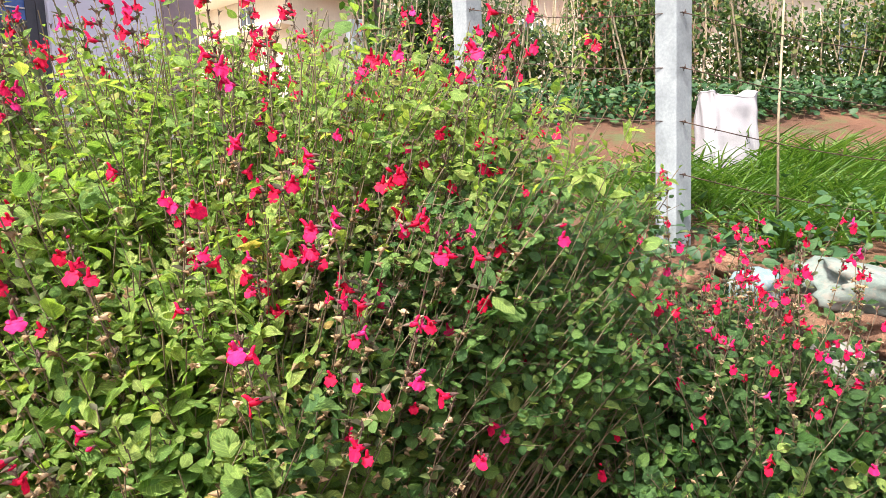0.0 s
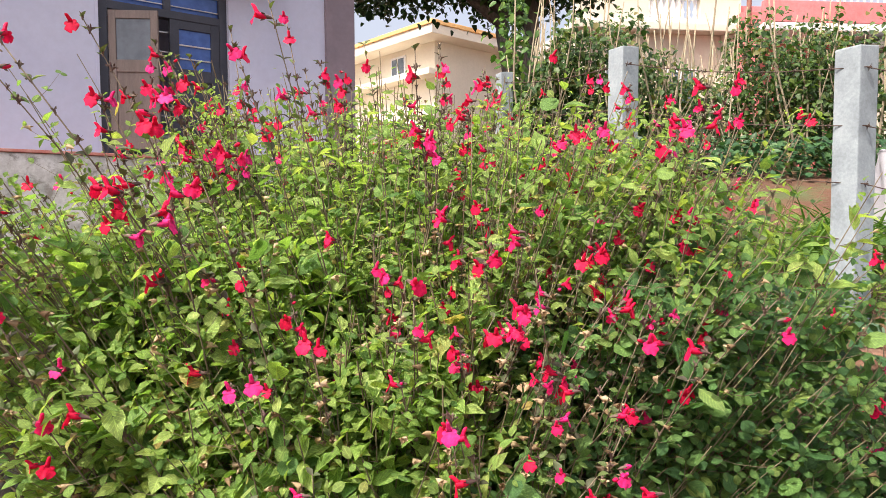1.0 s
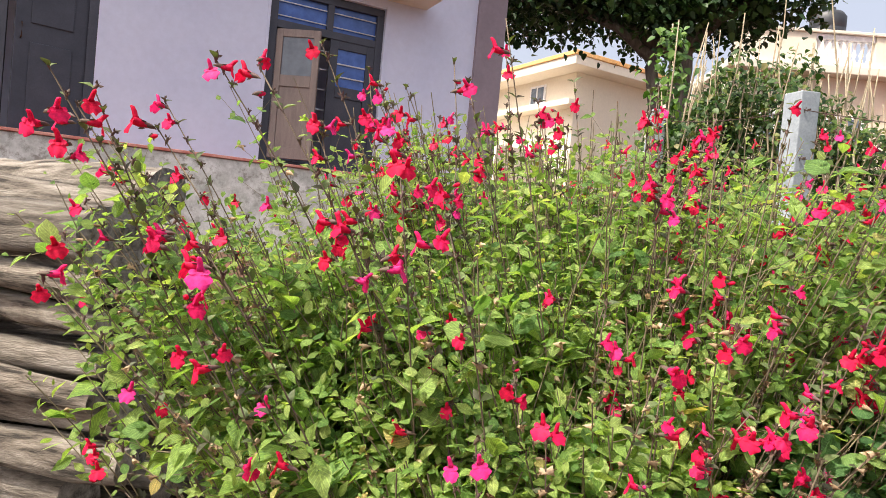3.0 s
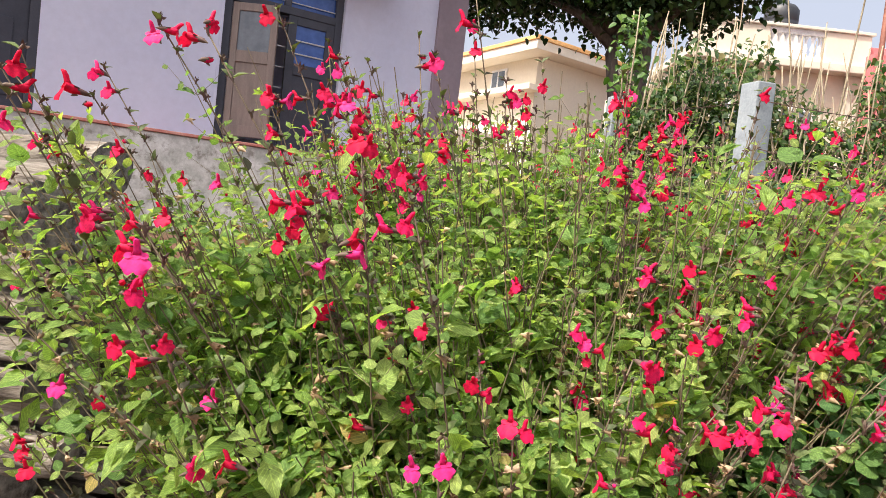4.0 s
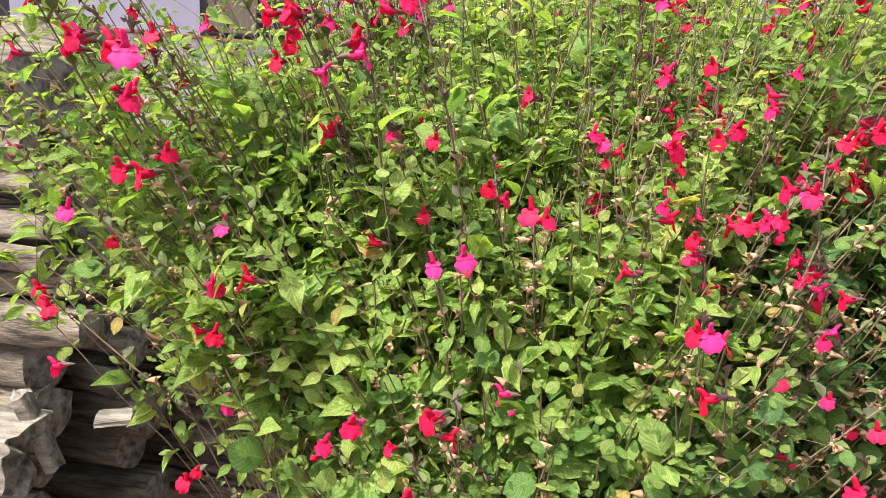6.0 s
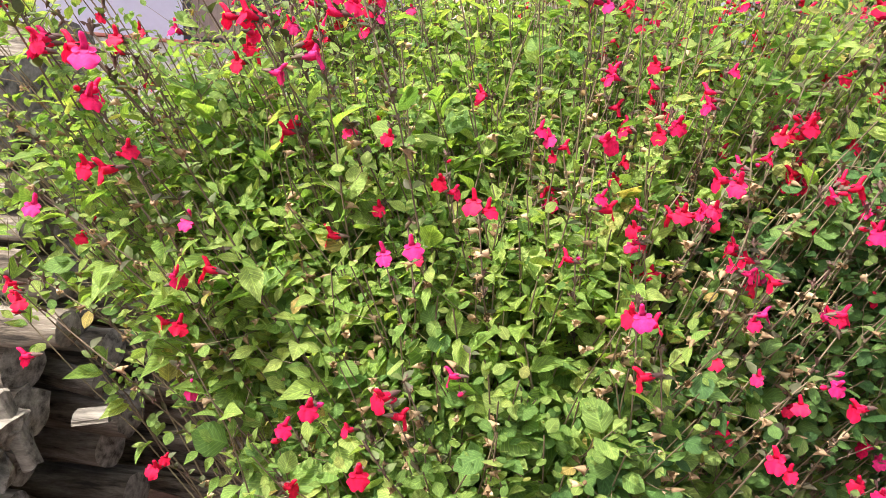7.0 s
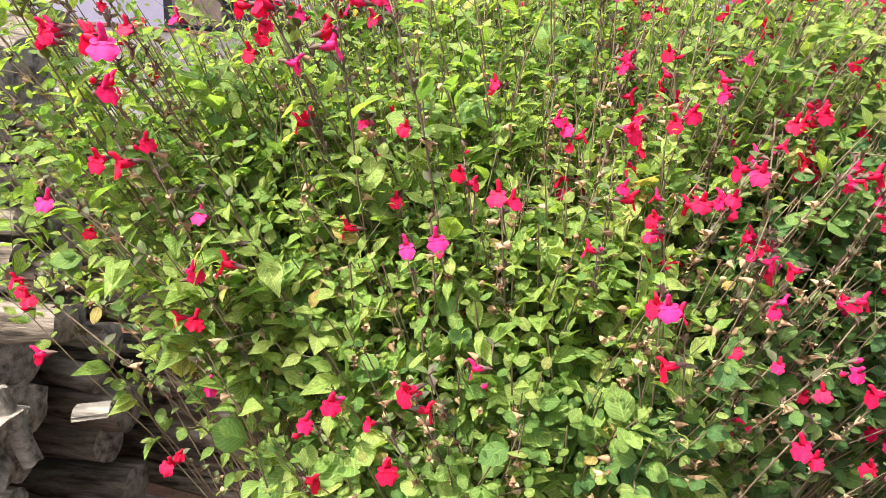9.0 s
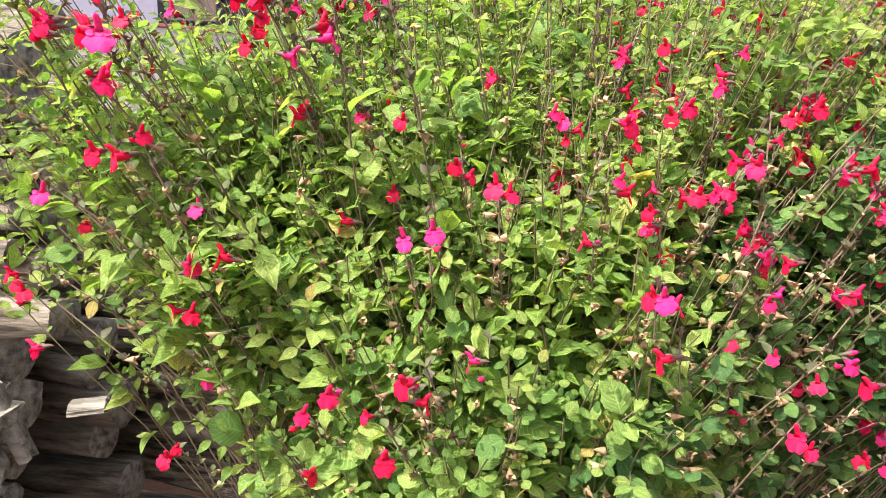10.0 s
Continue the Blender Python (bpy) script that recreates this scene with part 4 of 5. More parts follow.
def build_rubble():
    w = thing("broken_wall", (1.75, 1.75, 0.75), "broken wall chunk with turquoise plaster over laterite", "rubble", "broken wall pieces")
    part("plaster_slab", lump((1.83, 1.72, 0.93), (0.31, 0.15, 0.085), (8, 12, -12), 2.0, 0.24, 0.95), M_TURQ, w, "turquoise plaster face", True)
    part("core", lump((1.74, 1.73, 0.835), (0.26, 0.15, 0.085), (4, 6, -8), 5.0, 0.5, 0.85), M_LATERITE, w, "red laterite core", True)
    w = thing("broken_wall", (1.42, 1.9, 0.8), "broken wall chunk with pale blue plaster", "rubble", "broken wall pieces")
    part("plaster_slab", lump((1.49, 1.90, 0.93), (0.11, 0.09, 0.08), (5, -14, 20), 7.0, 0.15), M_BLUEP, w, "pale blue plaster", True)
    part("core", lump((1.50, 1.93, 0.88), (0.14, 0.10, 0.10), (0, 6, 30), 9.0, 0.3), M_LATERITE, w, "red laterite core", True)
    for i, (x, y, z, s) in enumerate([(1.33, 2.05, 0.94, 0.10), (1.52, 2.08, 0.98, 0.08), (1.55, 1.62, 0.70, 0.16), (1.88, 1.60, 0.70, 0.18), (1.25, 1.62, 0.64, 0.15), (2.2, 1.75, 0.80, 0.2), (0.98, 1.58, 0.58, 0.13), (1.05, 1.95, 0.82, 0.09), (0.75, 1.45, 0.52, 0.1), (0.5, 1.5, 0.54, 0.12)]):
        ob = mesh_object("stone", lump((x, y, z), (s, s * 0.8, s * 0.62), (i * 17, i * 31, i * 47), 20 + i, 0.25), M_LATERITE if i in (0, 1, 4, 7) else M_STONE, True)
        tagged(ob, "rough red laterite stone" if i in (0, 1, 4, 7) else "rough grey field stone in the broken wall", "stone", "rubble stones")


build_rubble()


# ---- firewood ----
def build_logs():
    rng = random.Random(8)
    # three courses from front to back; the ends come out raggedly behind the bush
    for r, y0 in enumerate((0.90, 1.03, 1.20)):
        z = 0.47
        while z < 1.37 + 0.03 * r:
            rad = rng.choice((0.022, 0.025, 0.029, 0.033, 0.038))
            if z > 1.30:
                rad = 0.046
            z += rad
            right = -0.60 + rng.uniform(-0.06, 0.03) - 0.03 * r - 0.18 * max(0.0, z - 1.05)
            if z < 0.99:  # a dark hollow low in the stack
                right = (-0.66, -0.62, -0.42)[r] + rng.uniform(-0.04, 0.02)
            left = right - rng.uniform(1.4, 2.2)
            tilt, yaw = rng.gauss(0, 0.04), abs(rng.gauss(0, 0.07)) * -1
            n = 26
            pts, rads = [], []
            bend, ph = rng.uniform(0.006, 0.028), rng.uniform(0, 6)
            knot, bulge = rng.uniform(0.05, 0.5), rng.uniform(0.0, 0.25)
            for i in range(n + 1):
                u = i / n
                x = right + (left - right) * u
                pts.append((x, y0 + yaw * (x - right) + bend * math.sin(5 * u + ph), z + tilt * (x - right) + bend * 0.6 * math.cos(6 * u + ph)))
                rads.append(rad * (1 + 0.08 * math.sin(9 * u + ph) + rng.gauss(0, 0.03) + bulge * math.exp(-((u - knot) * 16) ** 2)))
            log = thing("log", pts[8], "weathered grey firewood log lying in the stack", "log", "firewood logs")
            hp = Heap()
            sides = 20
            v, f = tube(pts, rads, sides, cap=False)
            v = [p + rad * (0.22 * noise.noise((p[0] * 5 + r, p[1] * 40, p[2] * 40)) + 0.14 * noise.noise((p[0] * 14, p[1] * 130, p[2] * 130))) * np.array((0, 1, 1)) for p in v]
            hp.add(v, f)
            under(new("bark", hp.mesh("bark", M_BARK)), log)
            for e in (0, n):
                bm = bmesh.new()
                face = [bm.verts.new(v[e * sides + k]) for k in range(sides)]
                mid = bm.verts.new(Vector(pts[e]) + Vector((0.006 if e == 0 else -0.006, 0, 0)))
                for k in range(sides):
                    bm.faces.new((face[k], face[(k + 1) % sides], mid))
                part("cut_end", bm, M_ENDWOOD, log, "grey cracked cut end")
            z += rad * rng.uniform(0.9, 1.2)
    # split pieces lie and lean in front of the stack: length, width, height of the block, its middle and turn
    for i, (size, at, turn) in enumerate([
        ((0.42, 0.10, 0.085), (-0.85, 0.80, 0.925), (6, 3, 6)), ((0.36, 0.09, 0.030), (-0.80, 0.70, 0.835), (10, -5, 8)), ((0.40, 0.10, 0.035), (-0.74, 0.74, 0.775), (-6, 4, -4)),
        ((0.05, 0.03, 0.014), (-0.575, 0.90, 0.935), (10, -8, 12)), ((0.11, 0.028, 0.022), (-0.645, 0.84, 0.935), (0, 72, 20)), ((0.34, 0.10, 0.07), (-0.82, 0.78, 0.70), (3, -3, 2)),
    ]):
        bm = bmesh.new()
        rings, sides = 30, 32
        rows = []
        for a in range(rings + 1):
            row = []
            for k in range(sides):
                w = 2 * math.pi * k / sides
                c, sn = math.cos(w), math.sin(w)
                y, z = math.copysign(abs(c) ** 0.5, c) * size[1] / 2, math.copysign(abs(sn) ** 0.5, sn) * size[2] / 2
                x = (a / rings - 0.5) * size[0]
                if a in (0, rings):
                    x += 0.022 * min(1.0, size[0] / 0.2) * noise.noise((y * 60 + i, z * 60, 3.0))
                deep = 0.10 * noise.noise((x * 5, c * 2 + i, sn * 2)) + 0.12 * noise.noise((x * 7, c * 7 + i, sn * 7)) + 0.05 * noise.noise((x * 30, c * 16, sn * 16 + i))
                row.append(bm.verts.new((x, y * (1 + deep), z * (1 + deep))))
            rows.append(row)
        for lower, upper in zip(rows, rows[1:]):
            for k in range(sides):
                bm.faces.new((lower[k], lower[(k + 1) % sides], upper[(k + 1) % sides], upper[k]))
        for row, sign in ((rows[0], 1), (rows[-1], -1)):
            inner = [bm.verts.new((v.co.x + sign * 0.008 * noise.noise((v.co.y * 90, v.co.z * 90, i)), v.co.y * 0.55, v.co.z * 0.55)) for v in row]
            mid = bm.verts.new((row[0].co.x + sign * 0.006, 0, 0))
            for k in range(sides):
                n = (k + 1) % sides
                bm.faces.new((row[k], row[n], inner[n], inner[k]))
                bm.faces.new((inner[k], inner[n], mid))
        bmesh.ops.recalc_face_normals(bm, faces=bm.faces)
        bmesh.ops.transform(bm, matrix=pose(*at, *turn), verts=bm.verts)
        tagged(mesh_object("split_log", bm, M_ENDWOOD, False), "grey cracked split wood lying before the stack", "log", "split logs")


build_logs()

# ---- salvia bushes ----
# flowering shoots: where each blossom opens, in centimetres
RIGHT = [
    (44.9, 72.0, 100.2), (46.0, 69.9, 105.9), (47.4, 71.6, 130.0), (52.2, 70.1, 124.7), (54.0, 72.0, 98.0),
    (54.8, 79.8, 106.3), (57.7, 65.5, 113.8), (59.2, 84.1, 134.7), (62.6, 65.9, 110.0), (64.5, 79.5, 117.4),
    (65.8, 69.6, 111.7), (66.0, 84.3, 119.2), (68.9, 72.0, 119.7), (69.0, 80.9, 121.1), (69.4, 72.0, 101.6),
    (70.7, 72.0, 113.9), (72.4, 80.9, 118.5), (72.4, 72.0, 122.2), (73.9, 72.0, 112.2), (74.6, 72.0, 103.9),
    (74.8, 110.6, 125.5), (78.0, 72.0, 111.8), (79.2, 72.0, 121.8), (79.8, 72.0, 107.8),
]
TALL_LEFT = [
    (-51.3, 69.3, 146.0), (-42.5, 65.0, 152.6), (-38.8, 49.1, 146.7), (-36.7, 49.2, 149.7), (-35.4, 44.8, 148.4),
    (-34.4, 51.2, 148.9), (-29.7, 52.9, 153.3), (-27.1, 67.1, 152.0), (-25.5, 79.4, 154.6), (-25.0, 49.1, 152.4),
    (-24.8, 59.7, 157.0), (-24.1, 73.3, 157.5), (-23.5, 70.8, 153.6), (-21.1, 56.2, 142.8), (-19.6, 66.3, 151.8),
    (-18.4, 52.8, 142.5), (-15.4, 67.6, 146.9), (-14.0, 72.0, 157.0), (-13.8, 85.8, 155.3), (-13.8, 65.2, 146.2),
    (-12.7, 48.2, 146.7), (-11.9, 62.7, 155.2), (-11.7, 72.7, 149.3), (-11.0, 77.2, 162.4), (-10.2, 64.4, 158.9),
]
TALL_RIGHT = [
    (-9.8, 47.1, 142.4), (-7.5, 73.6, 151.3), (-6.1, 84.1, 156.7), (-5.3, 77.8, 152.8), (-3.6, 90.6, 159.9),
    (5.4, 67.9, 147.6), (6.4, 96.1, 156.3), (8.6, 81.2, 144.7), (9.4, 81.8, 148.1), (11.2, 86.3, 148.5),
    (12.2, 80.0, 146.7), (14.8, 117.2, 160.8), (17.5, 119.7, 154.7), (17.8, 107.9, 152.9), (18.1, 79.7, 146.1),
    (19.6, 67.7, 148.4), (20.5, 105.2, 148.4), (20.5, 75.5, 144.2), (21.5, 72.2, 148.8), (22.3, 67.2, 148.6),
    (26.4, 80.0, 147.8), (29.9, 66.5, 148.5), (30.6, 72.0, 149.4), (33.0, 72.0, 153.5), (41.9, 83.3, 143.7),
]
LOW_LEFT = [
    (-56.9, 74.6, 131.0), (-40.6, 57.5, 120.9), (-40.3, 51.2, 139.1), (-38.5, 48.0, 136.0), (-36.9, 53.4, 121.6),
    (-34.2, 57.2, 126.0), (-32.9, 48.6, 119.3), (-32.1, 51.4, 140.4), (-31.1, 48.3, 129.8), (-28.9, 50.6, 132.3),
    (-27.3, 54.4, 108.4), (-25.1, 45.9, 136.7), (-24.9, 46.6, 132.5), (-24.3, 55.3, 128.1), (-23.6, 43.7, 139.1),
    (-23.5, 52.0, 121.2), (-20.9, 48.5, 118.1), (-20.2, 49.9, 126.0), (-17.3, 56.3, 134.9), (-16.2, 52.9, 138.8),
    (-14.8, 49.2, 115.6), (-14.2, 49.2, 111.2), (-13.8, 52.4, 140.0), (-13.6, 55.9, 127.6), (-13.1, 64.8, 132.1),
    (-12.8, 48.4, 117.6), (-12.6, 56.8, 135.3), (-12.4, 61.4, 132.2), (-22.4, 50.0, 125.3), (-33.1, 52.9, 140.3),
    (-30.3, 53.1, 140.3),
]
LOW_MIDDLE = [
    (-8.2, 48.8, 128.0), (-8.2, 43.2, 116.3), (-7.5, 45.7, 119.9), (-6.3, 48.2, 128.7), (-6.2, 46.5, 118.4),
    (-4.6, 63.0, 122.4), (-4.4, 56.1, 122.3), (-3.4, 58.4, 125.4), (-2.8, 49.0, 131.5), (2.4, 65.9, 129.8),
    (2.5, 62.5, 130.2), (2.6, 60.0, 126.2), (4.5, 66.8, 130.0), (5.1, 51.2, 135.4), (5.9, 53.3, 130.9),
    (7.0, 49.2, 125.1), (8.1, 49.1, 121.2), (8.8, 60.2, 125.9), (9.8, 57.9, 125.9), (11.2, 72.9, 137.1),
    (11.2, 56.4, 130.6), (11.5, 62.4, 136.6), (11.8, 68.1, 137.4), (12.0, 61.5, 130.1), (12.7, 54.4, 133.1),
    (13.0, 55.5, 131.1), (13.1, 69.9, 137.1), (13.1, 51.5, 133.1), (13.6, 57.9, 129.9), (14.7, 57.6, 132.9),
    (15.2, 45.7, 118.3), (15.4, 55.0, 114.2), (7.5, 47.7, 125.5),
]
LOW_FAR = [
    (16.2, 53.0, 126.8), (16.6, 57.5, 125.5), (17.7, 71.4, 134.5), (18.7, 61.7, 125.6), (19.7, 64.1, 136.0),
    (20.6, 51.4, 120.7), (21.0, 52.5, 125.2), (21.1, 62.6, 136.8), (21.5, 65.7, 137.0), (21.5, 71.6, 136.8),
    (21.7, 55.0, 133.0), (22.6, 56.9, 123.7), (22.6, 66.8, 132.7), (22.7, 59.2, 123.5), (22.8, 53.1, 118.7),
    (23.1, 59.0, 132.3), (23.5, 55.5, 130.1), (23.7, 66.2, 129.0), (23.7, 76.4, 139.8), (24.1, 69.7, 131.9),
    (24.8, 58.5, 129.6), (26.2, 53.7, 130.0), (26.3, 55.0, 111.7), (26.7, 70.9, 141.0), (27.2, 59.6, 110.0),
    (28.2, 60.8, 124.4), (29.8, 64.4, 110.9), (30.6, 62.8, 129.3), (32.5, 72.2, 140.5), (34.0, 54.4, 131.0),
    (34.0, 73.4, 137.2), (35.0, 69.6, 115.8), (35.5, 71.6, 130.3), (36.3, 74.7, 130.0),
]


def flower_mesh(name, seed):
    """One two-lipped blossom that looks along +x: bellied tube, upright hood, broad two-lobed lower lip. About 2 cm tall."""
    rng = random.Random(seed)
    hp = Heap()
    k = 0.001
    hp.add(*tube([np.array(p) * k for p in ((0, 0, 0), (4, 0, 0.2), (8, 0, 0.5), (11, 0, 1.2), (13, 0, 1.8))], [1.3 * k, 2.0 * k, 2.9 * k, 3.1 * k, 2.5 * k], 8, cap=False))
    lean, tall = rng.uniform(-0.8, 0.8), rng.uniform(0.72, 0.98)
    hood = [(10.4, 0, 2.2), (11.6, lean * 0.3, 2.4 + 2.6 * tall), (12.6, lean * 0.6, 2.4 + 5.2 * tall), (14.0, lean, 2.4 + 7.4 * tall), (15.6, lean, 2.4 + 8.4 * tall)]
    hp.add(*tube([np.array(q) * k for q in hood], [2.4 * k, 1.75 * k, 1.7 * k, 1.45 * k, 0.6 * k], 8))
    w, drop = rng.uniform(6.3, 8.0), rng.uniform(9.0, 11.5)
    skew, curl, ruffle = rng.uniform(-0.25, 0.25), rng.uniform(0.8, 1.5), rng.uniform(0.4, 1.0)
    rows, cols = 6, 10
    v, f = [], []
    for i in range(rows + 1):
        u = i / rows
        for j in range(cols + 1):
            s = -1 + 2 * j / cols
            half = w * (0.42 + 0.58 * math.sin(min(1.0, u * 1.7) * math.pi / 2)) * (1 - 0.16 * max(0.0, u - 0.7) / 0.3)
            notch = 2.2 * math.exp(-((s - skew * 0.3) * 4.0) ** 2) * u * u
            edge = 1 - 0.42 * abs(s) ** 2.8 * u
            x = 12.5 + 4.0 * math.sin(u * curl) - 2.2 * s * s * u + ruffle * math.sin(7 * s + seed * 1.7) * u * u
            z = 1.6 - (drop * u - notch) * edge + 0.5 * ruffle * math.sin(10 * s + 2 * seed) * u * u + skew * 2.5 * s * u
            v.append(np.array((x, half * s, z)) * k)
    for i in range(rows):
        for j in range(cols):
            a = i * (cols + 1) + j
            f.append((a, a + 1, a + cols + 2, a + cols + 1))
    hp.add(v, f)
    for s in (-1, 1):
        sv, sf, suv = leaf_shape([0, 0.3, 0.6, 0.85, 1.0], [0.2, 0.4, 0.42, 0.3, 0.05], 0.1, 0.3)
        hp.add((sv * 4.0 * k) @ frame_of((0.3, s, 0.1), (0.9, 0, 0.4)).T + np.array((12.6, s * 1.8, 1.4)) * k, sf)
    return hp.mesh(name, M_PETAL)


def calyx_mesh(name, material, flare=1.0, sides=8):
    hp = Heap()
    k = 0.001
    hp.add(*tube([np.array(p) * k for p in ((-3.5, 0, -1.0), (-2.2, 0, -0.5), (0, 0, 0), (2.8, 0, 0.3), (5.2, 0, 0.5))], [0.4 * k, 0.7 * k, 1.6 * k, 1.9 * k * flare, 2.2 * k * flare], sides, cap=False))
    for a in (0.6, 2.5, 4.7):
        d = np.array((0.8, 0.6 * math.cos(a), 0.6 * math.sin(a)))
        sv, sf, suv = leaf_shape([0, 0.5, 1.0], [0.35, 0.25, 0.02], 0.1, 0.0)
        hp.add((sv * 4 * k) @ frame_of(d, (0, -math.sin(a), math.cos(a))).T + np.array((4.8, 1.8 * math.cos(a), 1.8 * math.sin(a) + 0.4)) * k, sf)
    return hp.mesh(name, material)


def bud_mesh(name):
    hp = Heap()
    k = 0.001
    hp.add(*tube([np.array(p) * k for p in ((0, 0, 0), (3, 0, 0), (6, 0, 0.4), (9, 0, 1.0), (11, 0, 1.4))], [1.0 * k, 2.0 * k, 2.4 * k, 1.9 * k, 0.5 * k], 7))
    return hp.mesh(name, M_PETAL)


FLOWERS = [flower_mesh("flower", s) for s in range(12)]
CALYX = calyx_mesh("calyx", M_CALYX)
BUD = bud_mesh("bud")
DRY = calyx_mesh("dry_calyx", M_DRY, 1.3, 6)
SHUT = calyx_mesh("closed_calyx", M_CALYX, 0.85, 5)
DRY_V = np.array([tuple(v.co) for v in DRY.vertices])
DRY_F = [tuple(p.vertices) for p in DRY.polygons]
SHUT_V = np.array([tuple(v.co) for v in SHUT.vertices])
SHUT_F = [tuple(p.vertices) for p in SHUT.polygons]


class Bush:
    """A salvia bush: woody shoots from one crown, leaves in opposite pairs, blossoms on the tall tips."""

    def __init__(self, name, base, spread, label, leaf_mat, seed, near):
        self.rng = random.Random(seed)
        self.base, self.spread, self.near = base, spread, near
        self.thing = thing(name, base, label, "bush", "salvia bushes")
        self.leaves, self.mid, self.young, self.stems, self.dry, self.bracts, self.cases = (Heap() for _ in range(7))
        self.leaf_mat, self.fresh = leaf_mat, leaf_mat == M_LEAF
        self.single, self.leaf_meshes = 0, []
        for s in SALVIA:
            hp = Heap()
            hp.add(list(s[0]), s[1], s[2])
            self.leaf_meshes.append(hp.mesh("leaf", M_LEAF_ONE))

    def leaf(self, at, axis, up, size, young=False):
        if size < 0.004:
            return
        i = self.rng.randrange(3)
        shape = SALVIA[i] if size > 0.016 else SMALL[i]
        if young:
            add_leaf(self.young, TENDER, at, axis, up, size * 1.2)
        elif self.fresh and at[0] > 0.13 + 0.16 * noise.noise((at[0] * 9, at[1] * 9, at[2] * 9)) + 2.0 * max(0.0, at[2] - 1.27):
            # right and low: leaves take the colour darkened for shade
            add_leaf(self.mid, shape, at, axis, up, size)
        elif self.single < 300 and self.near(at) and size > 0.017:
            ob = new("leaf", self.leaf_meshes[i])
            ob.parent = self.thing
            ob.matrix_parent_inverse = Matrix.Translation(-self.thing.location)
            ob.matrix_basis = matrix_of(at, axis, up, size)
            self.single += 1
        else:
            add_leaf(self.leaves, shape, at, axis, up, size)

    def shoot(self, tip, leafy, bare=0.0, girth=0.0008, own=False, big=1.0):
        """A stem that climbs out of the crown and splays to tip; leaves and side twigs on its upper leafy metres, but for the top bare metres."""
        rng = self.rng
        tip = np.array(tip)
        b = np.array(self.base) + np.array((rng.gauss(0, self.spread) + 0.14 * (tip[0] - self.base[0]), rng.gauss(0, self.spread * 0.5) + 0.25 * (tip[1] - self.base[1]), 0.0))
        c = b + 0.34 * (tip - b)
        c[2] = b[2] + (tip[2] - b[2]) * 0.58
        c[:2] += (rng.gauss(0, 0.05), rng.gauss(0.02, 0.04))
        us = np.linspace(0, 1, 12)[:, None]
        p = (1 - us) ** 2 * b + 2 * us * (1 - us) * c + us * us * tip
        p[1:-1, :2] += np.array([(rng.gauss(0, 0.0022), rng.gauss(0, 0.0022)) for _ in range(10)])
        p[0, 2] = ground_z(p[0, 0], p[0, 1]) - 0.01
        radii = [girth * (2.2 - 1.5 * u) for u in us[:, 0]]
        if own:
            hp = Heap()
            hp.add(*tube(p, radii, 5))
            under(new("stem", hp.mesh("stem", M_STEM)), self.thing)
        else:
            self.stems.add(*tube(p[2:], radii[2:], 4, cap=False))
        cum = np.concatenate([[0], np.cumsum(np.linalg.norm(np.diff(p, axis=0), axis=1))])
        total = cum[-1]
        ds, d = [], bare
        while d < min(leafy, total * 0.8):
            ds.append(d)
            d += rng.uniform(0.017, 0.031)
        if not ds:
            return p, cum, total
        s = total - np.array(ds)
        ats = np.stack([np.interp(s, cum, p[:, i]) for i in range(3)], 1)
        aheads = unit(np.stack([np.interp(s + 0.01, cum, p[:, i]) - np.interp(s - 0.012, cum, p[:, i]) for i in range(3)], 1))
        turn = rng.uniform(0, 3.14)
        for d, at, ahead in zip(ds, ats, aheads):
            a = cross(ahead, (1.0, 0.15, 0.1))
            a /= math.sqrt(a @ a) + 1e-9
            o = cross(ahead, a)
            fade = min(1.0, 0.35 + (d - bare) / 0.06) * (1.0 if d < leafy * 0.7 else 0.8) * (1.0 - 0.20 * min(1.0, max(0.0, (at[2] - 1.20) / 0.22)))
            # brightened tips start higher on the dimmer right side
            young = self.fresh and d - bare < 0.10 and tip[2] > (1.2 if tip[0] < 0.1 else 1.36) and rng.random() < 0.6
            for sgn in (0, math.pi):
                w = turn + sgn + rng.gauss(0, 0.25)
                out = math.cos(w) * a + math.sin(w) * o
                axis = out + ahead * rng.uniform(0.1, 1.5) + np.array((0, 0, rng.uniform(-0.35, 0.2)))
                up = np.array((rng.gauss(-0.18, 0.5), rng.gauss(-0.42, 0.5), 1.0))
                if own and d < bare + 0.035:
                    add_leaf(self.bracts, SMALL[1], at, axis + ahead * 0.5, up, rng.uniform(0.008, 0.013))
                    continue
                if rng.random() < 0.90:
                    self.leaf(at + out * 0.003, axis, up, min(0.030, big * fade * (0.012 + 0.022 * rng.random() ** 1.5)), young)
                kind = rng.random()
                if kind < 0.28 and d > bare + 0.03:  # a side twig with leaves of its own
                    way = out * 0.8 + ahead * rng.uniform(0.4, 1.1) + np.array((rng.gauss(0, 0.2), rng.gauss(0, 0.2), rng.gauss(0.05, 0.15)))
                    way = unit(way) * rng.uniform(0.018, 0.060)
                    mid, end = at + way * 0.5 + np.array((0, 0, -0.002)), at + way + np.array((0, 0, 0.002))
                    self.stems.twigs.append((*at, *mid, *end, girth * 0.62))
                    side = unit(cross(way, up))
                    for q, f in ((mid, 0.8), (end, 0.65)):
                        for sg in (-1, 1):
                            self.leaf(q, side * sg + unit(way) * rng.uniform(0.2, 1.0) + np.array((0, 0, rng.gauss(-0.1, 0.25))), up + np.array((rng.gauss(0, 0.3), rng.gauss(0, 0.3), 0)), big * fade * f * rng.uniform(0.010, 0.024), young)
                    if rng.random() < 0.18:
                        self.withered(end)
                else:  # small leaves in the axils
